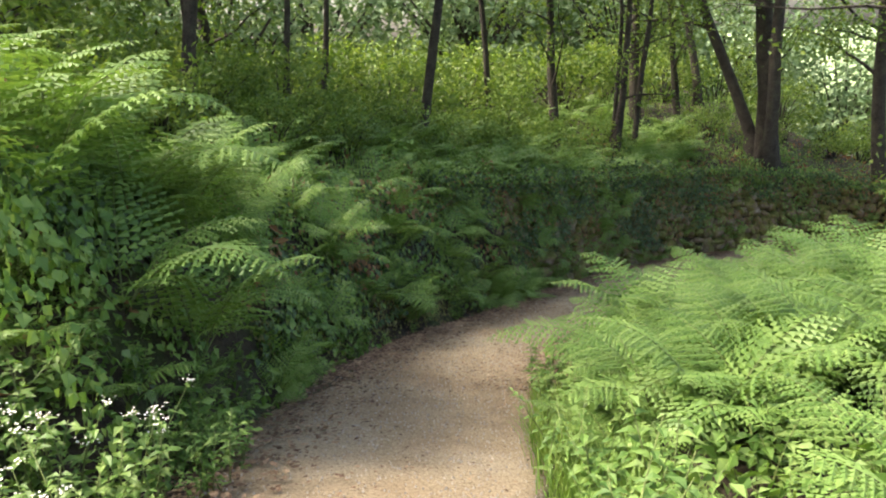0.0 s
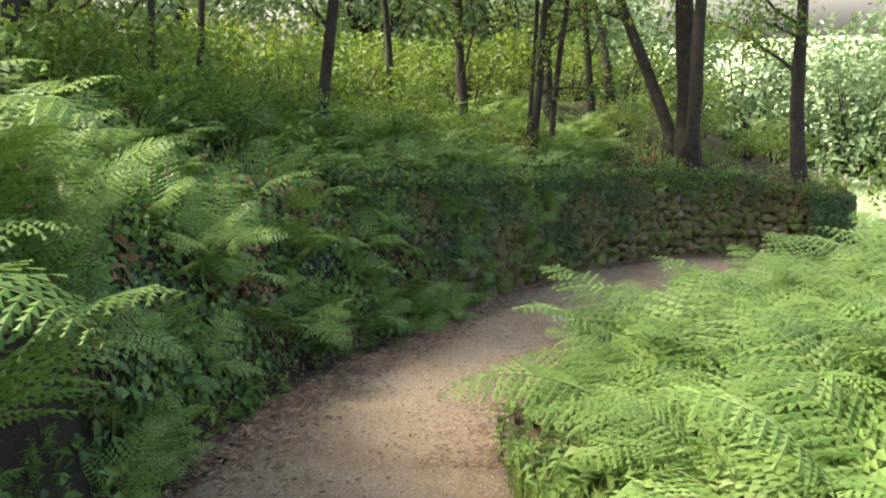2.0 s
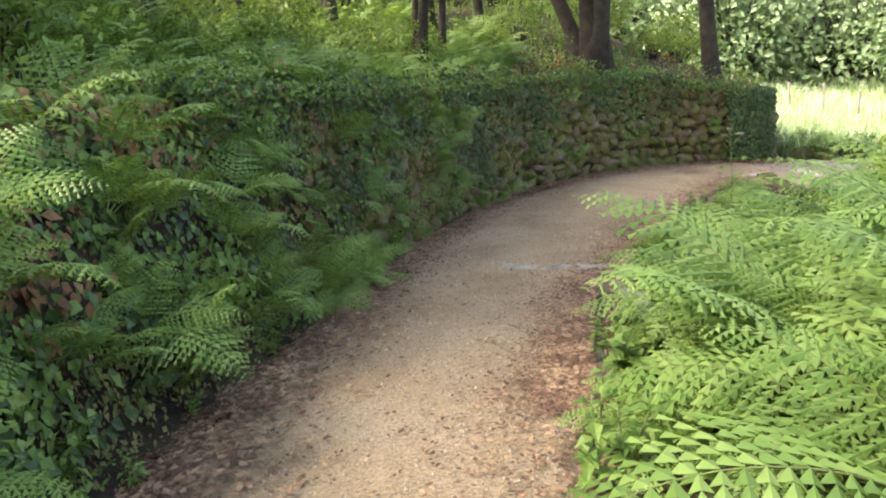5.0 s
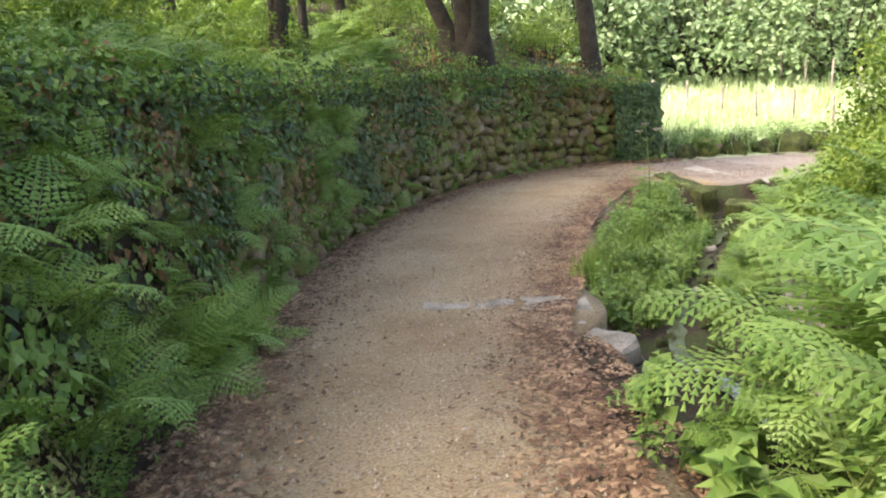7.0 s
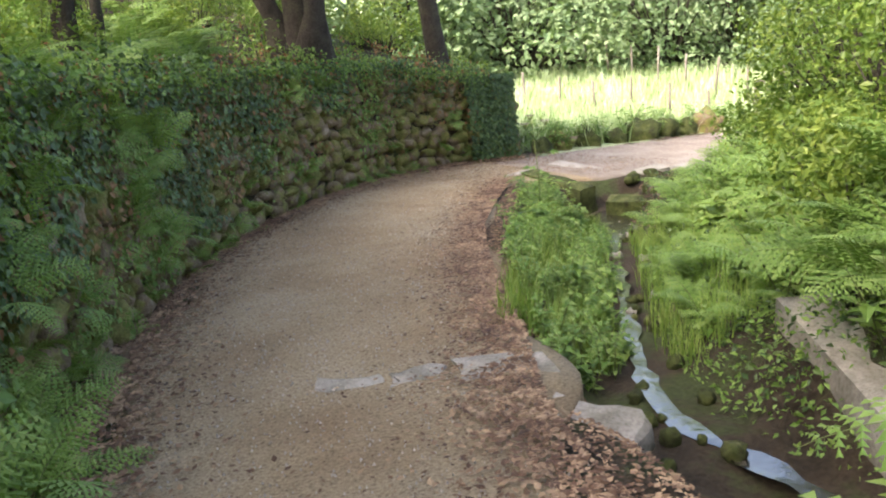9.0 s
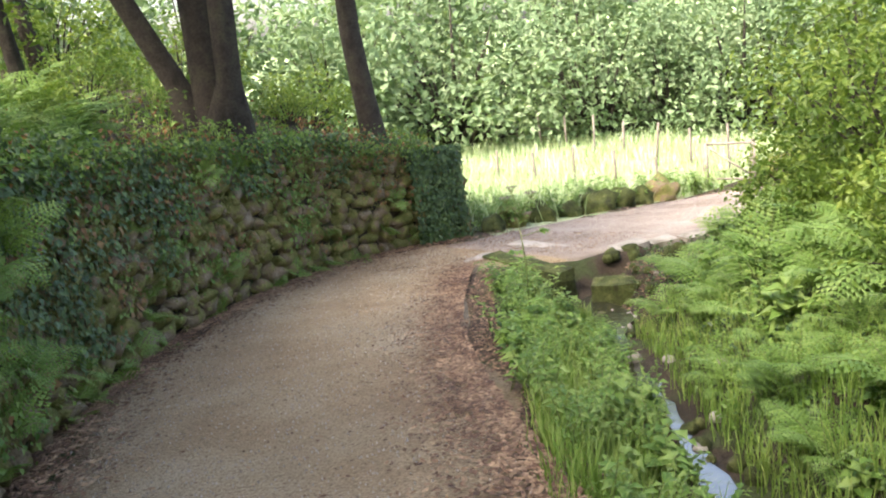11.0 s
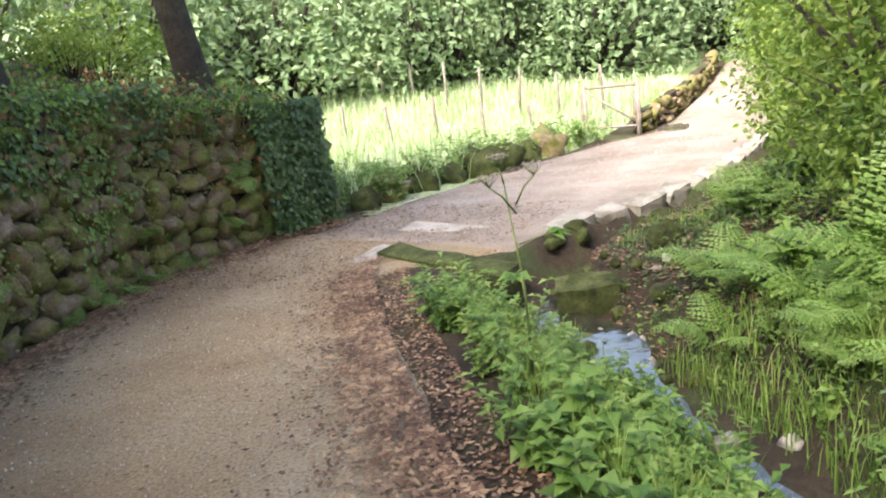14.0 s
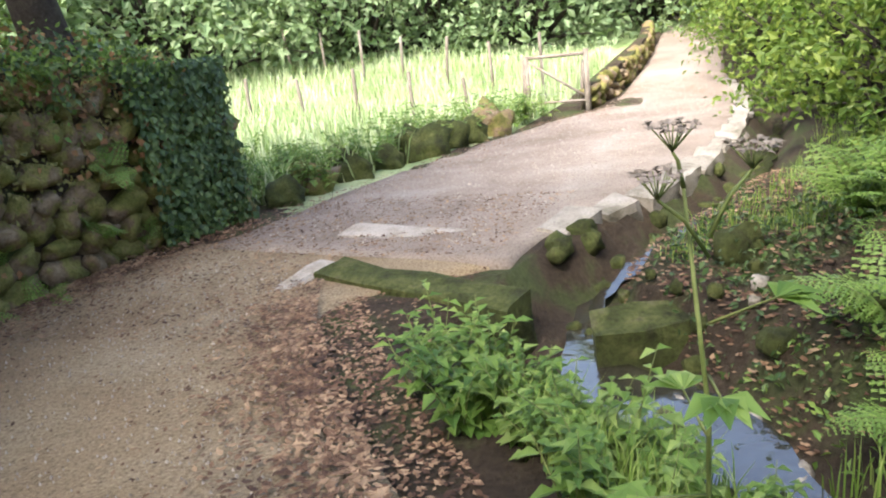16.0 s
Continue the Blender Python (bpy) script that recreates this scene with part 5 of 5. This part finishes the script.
scatter_litter("leaf_litter", 2600, lambda: (lambda p, q, w: (p[0] * (1 - w) + q[0] * w, p[1] * (1 - w) + q[1] * w))(*(lambda u: (along(path_left, u)[0], along(path_right, u)[0]))(g2.uniform(0.4, 0.99)), g2.random()), 0.013, M_LITTER, "scattered bits of leaf on the path", "leaf litter", g2)
scatter_litter("pebbles", 11000, lambda: (lambda p, q, w: (p[0] * (1 - w) + q[0] * w, p[1] * (1 - w) + q[1] * w))(*(lambda u: (along(path_left, u)[0], along(path_right, u)[0]))(g2.uniform(0.4, 0.99)), g2.random()), 0.0065, M_PEBBLE, "small loose stones in the gravel", "pebbles", g2, True)

scatter_litter("leaf_litter", 3500, lambda: (g2.uniform(8.6, 12.5), g2.uniform(17.0, 20.0)), 0.018, M_LITTER, "brown fallen leaves and grit at the ford", "leaf litter", g2)

scatter_litter("pebbles", 3500, lambda: (lambda p, q, w: (p[0] * (1 - w) + q[0] * w, p[1] * (1 - w) + q[1] * w))(*(lambda u: (along(FAR_C, u)[0], along(NEAR_C, u)[0]))(g2.uniform(0.01, 0.45)), g2.uniform(0.02, 0.85)), 0.009, M_PEBBLE, "small loose stones in the lane's gravel", "pebbles", g2, True)
scatter_litter("leaf_litter", 1200, lambda: (lambda p, q, w: (p[0] * (1 - w) + q[0] * w, p[1] * (1 - w) + q[1] * w))(*(lambda u: (along(FAR_C, u)[0], along(NEAR_C, u)[0]))(g2.uniform(0.01, 0.35)), abs(g2.gauss(0, 0.14))), 0.018, M_LITTER, "brown fallen leaves along the lane's edge", "leaf litter", g2)

def far_bank():
    while True:
        x, y = g2.uniform(8.6, 13.5), g2.uniform(14.0, 16.4)
        if offset_from(STREAM_C, x, y)[0] < -0.25:
            return x, y


scatter_litter("leaf_litter", 4500, far_bank, 0.022, M_LITTER, "brown fallen leaves on the stream's far bank", "leaf litter", g2)

# ---- the walls' stones ----
lay_stones(stone_wall, WALL_C, WALL_LEN, 0.21, 0.27, lambda x: float(wall_height(x)) - 0.06, random.Random(9), 0.3, 0.5)
lay_stones(low_wall, LOW_C, 8.1, 0.18, 0.34, lambda x: 0.48, random.Random(10))
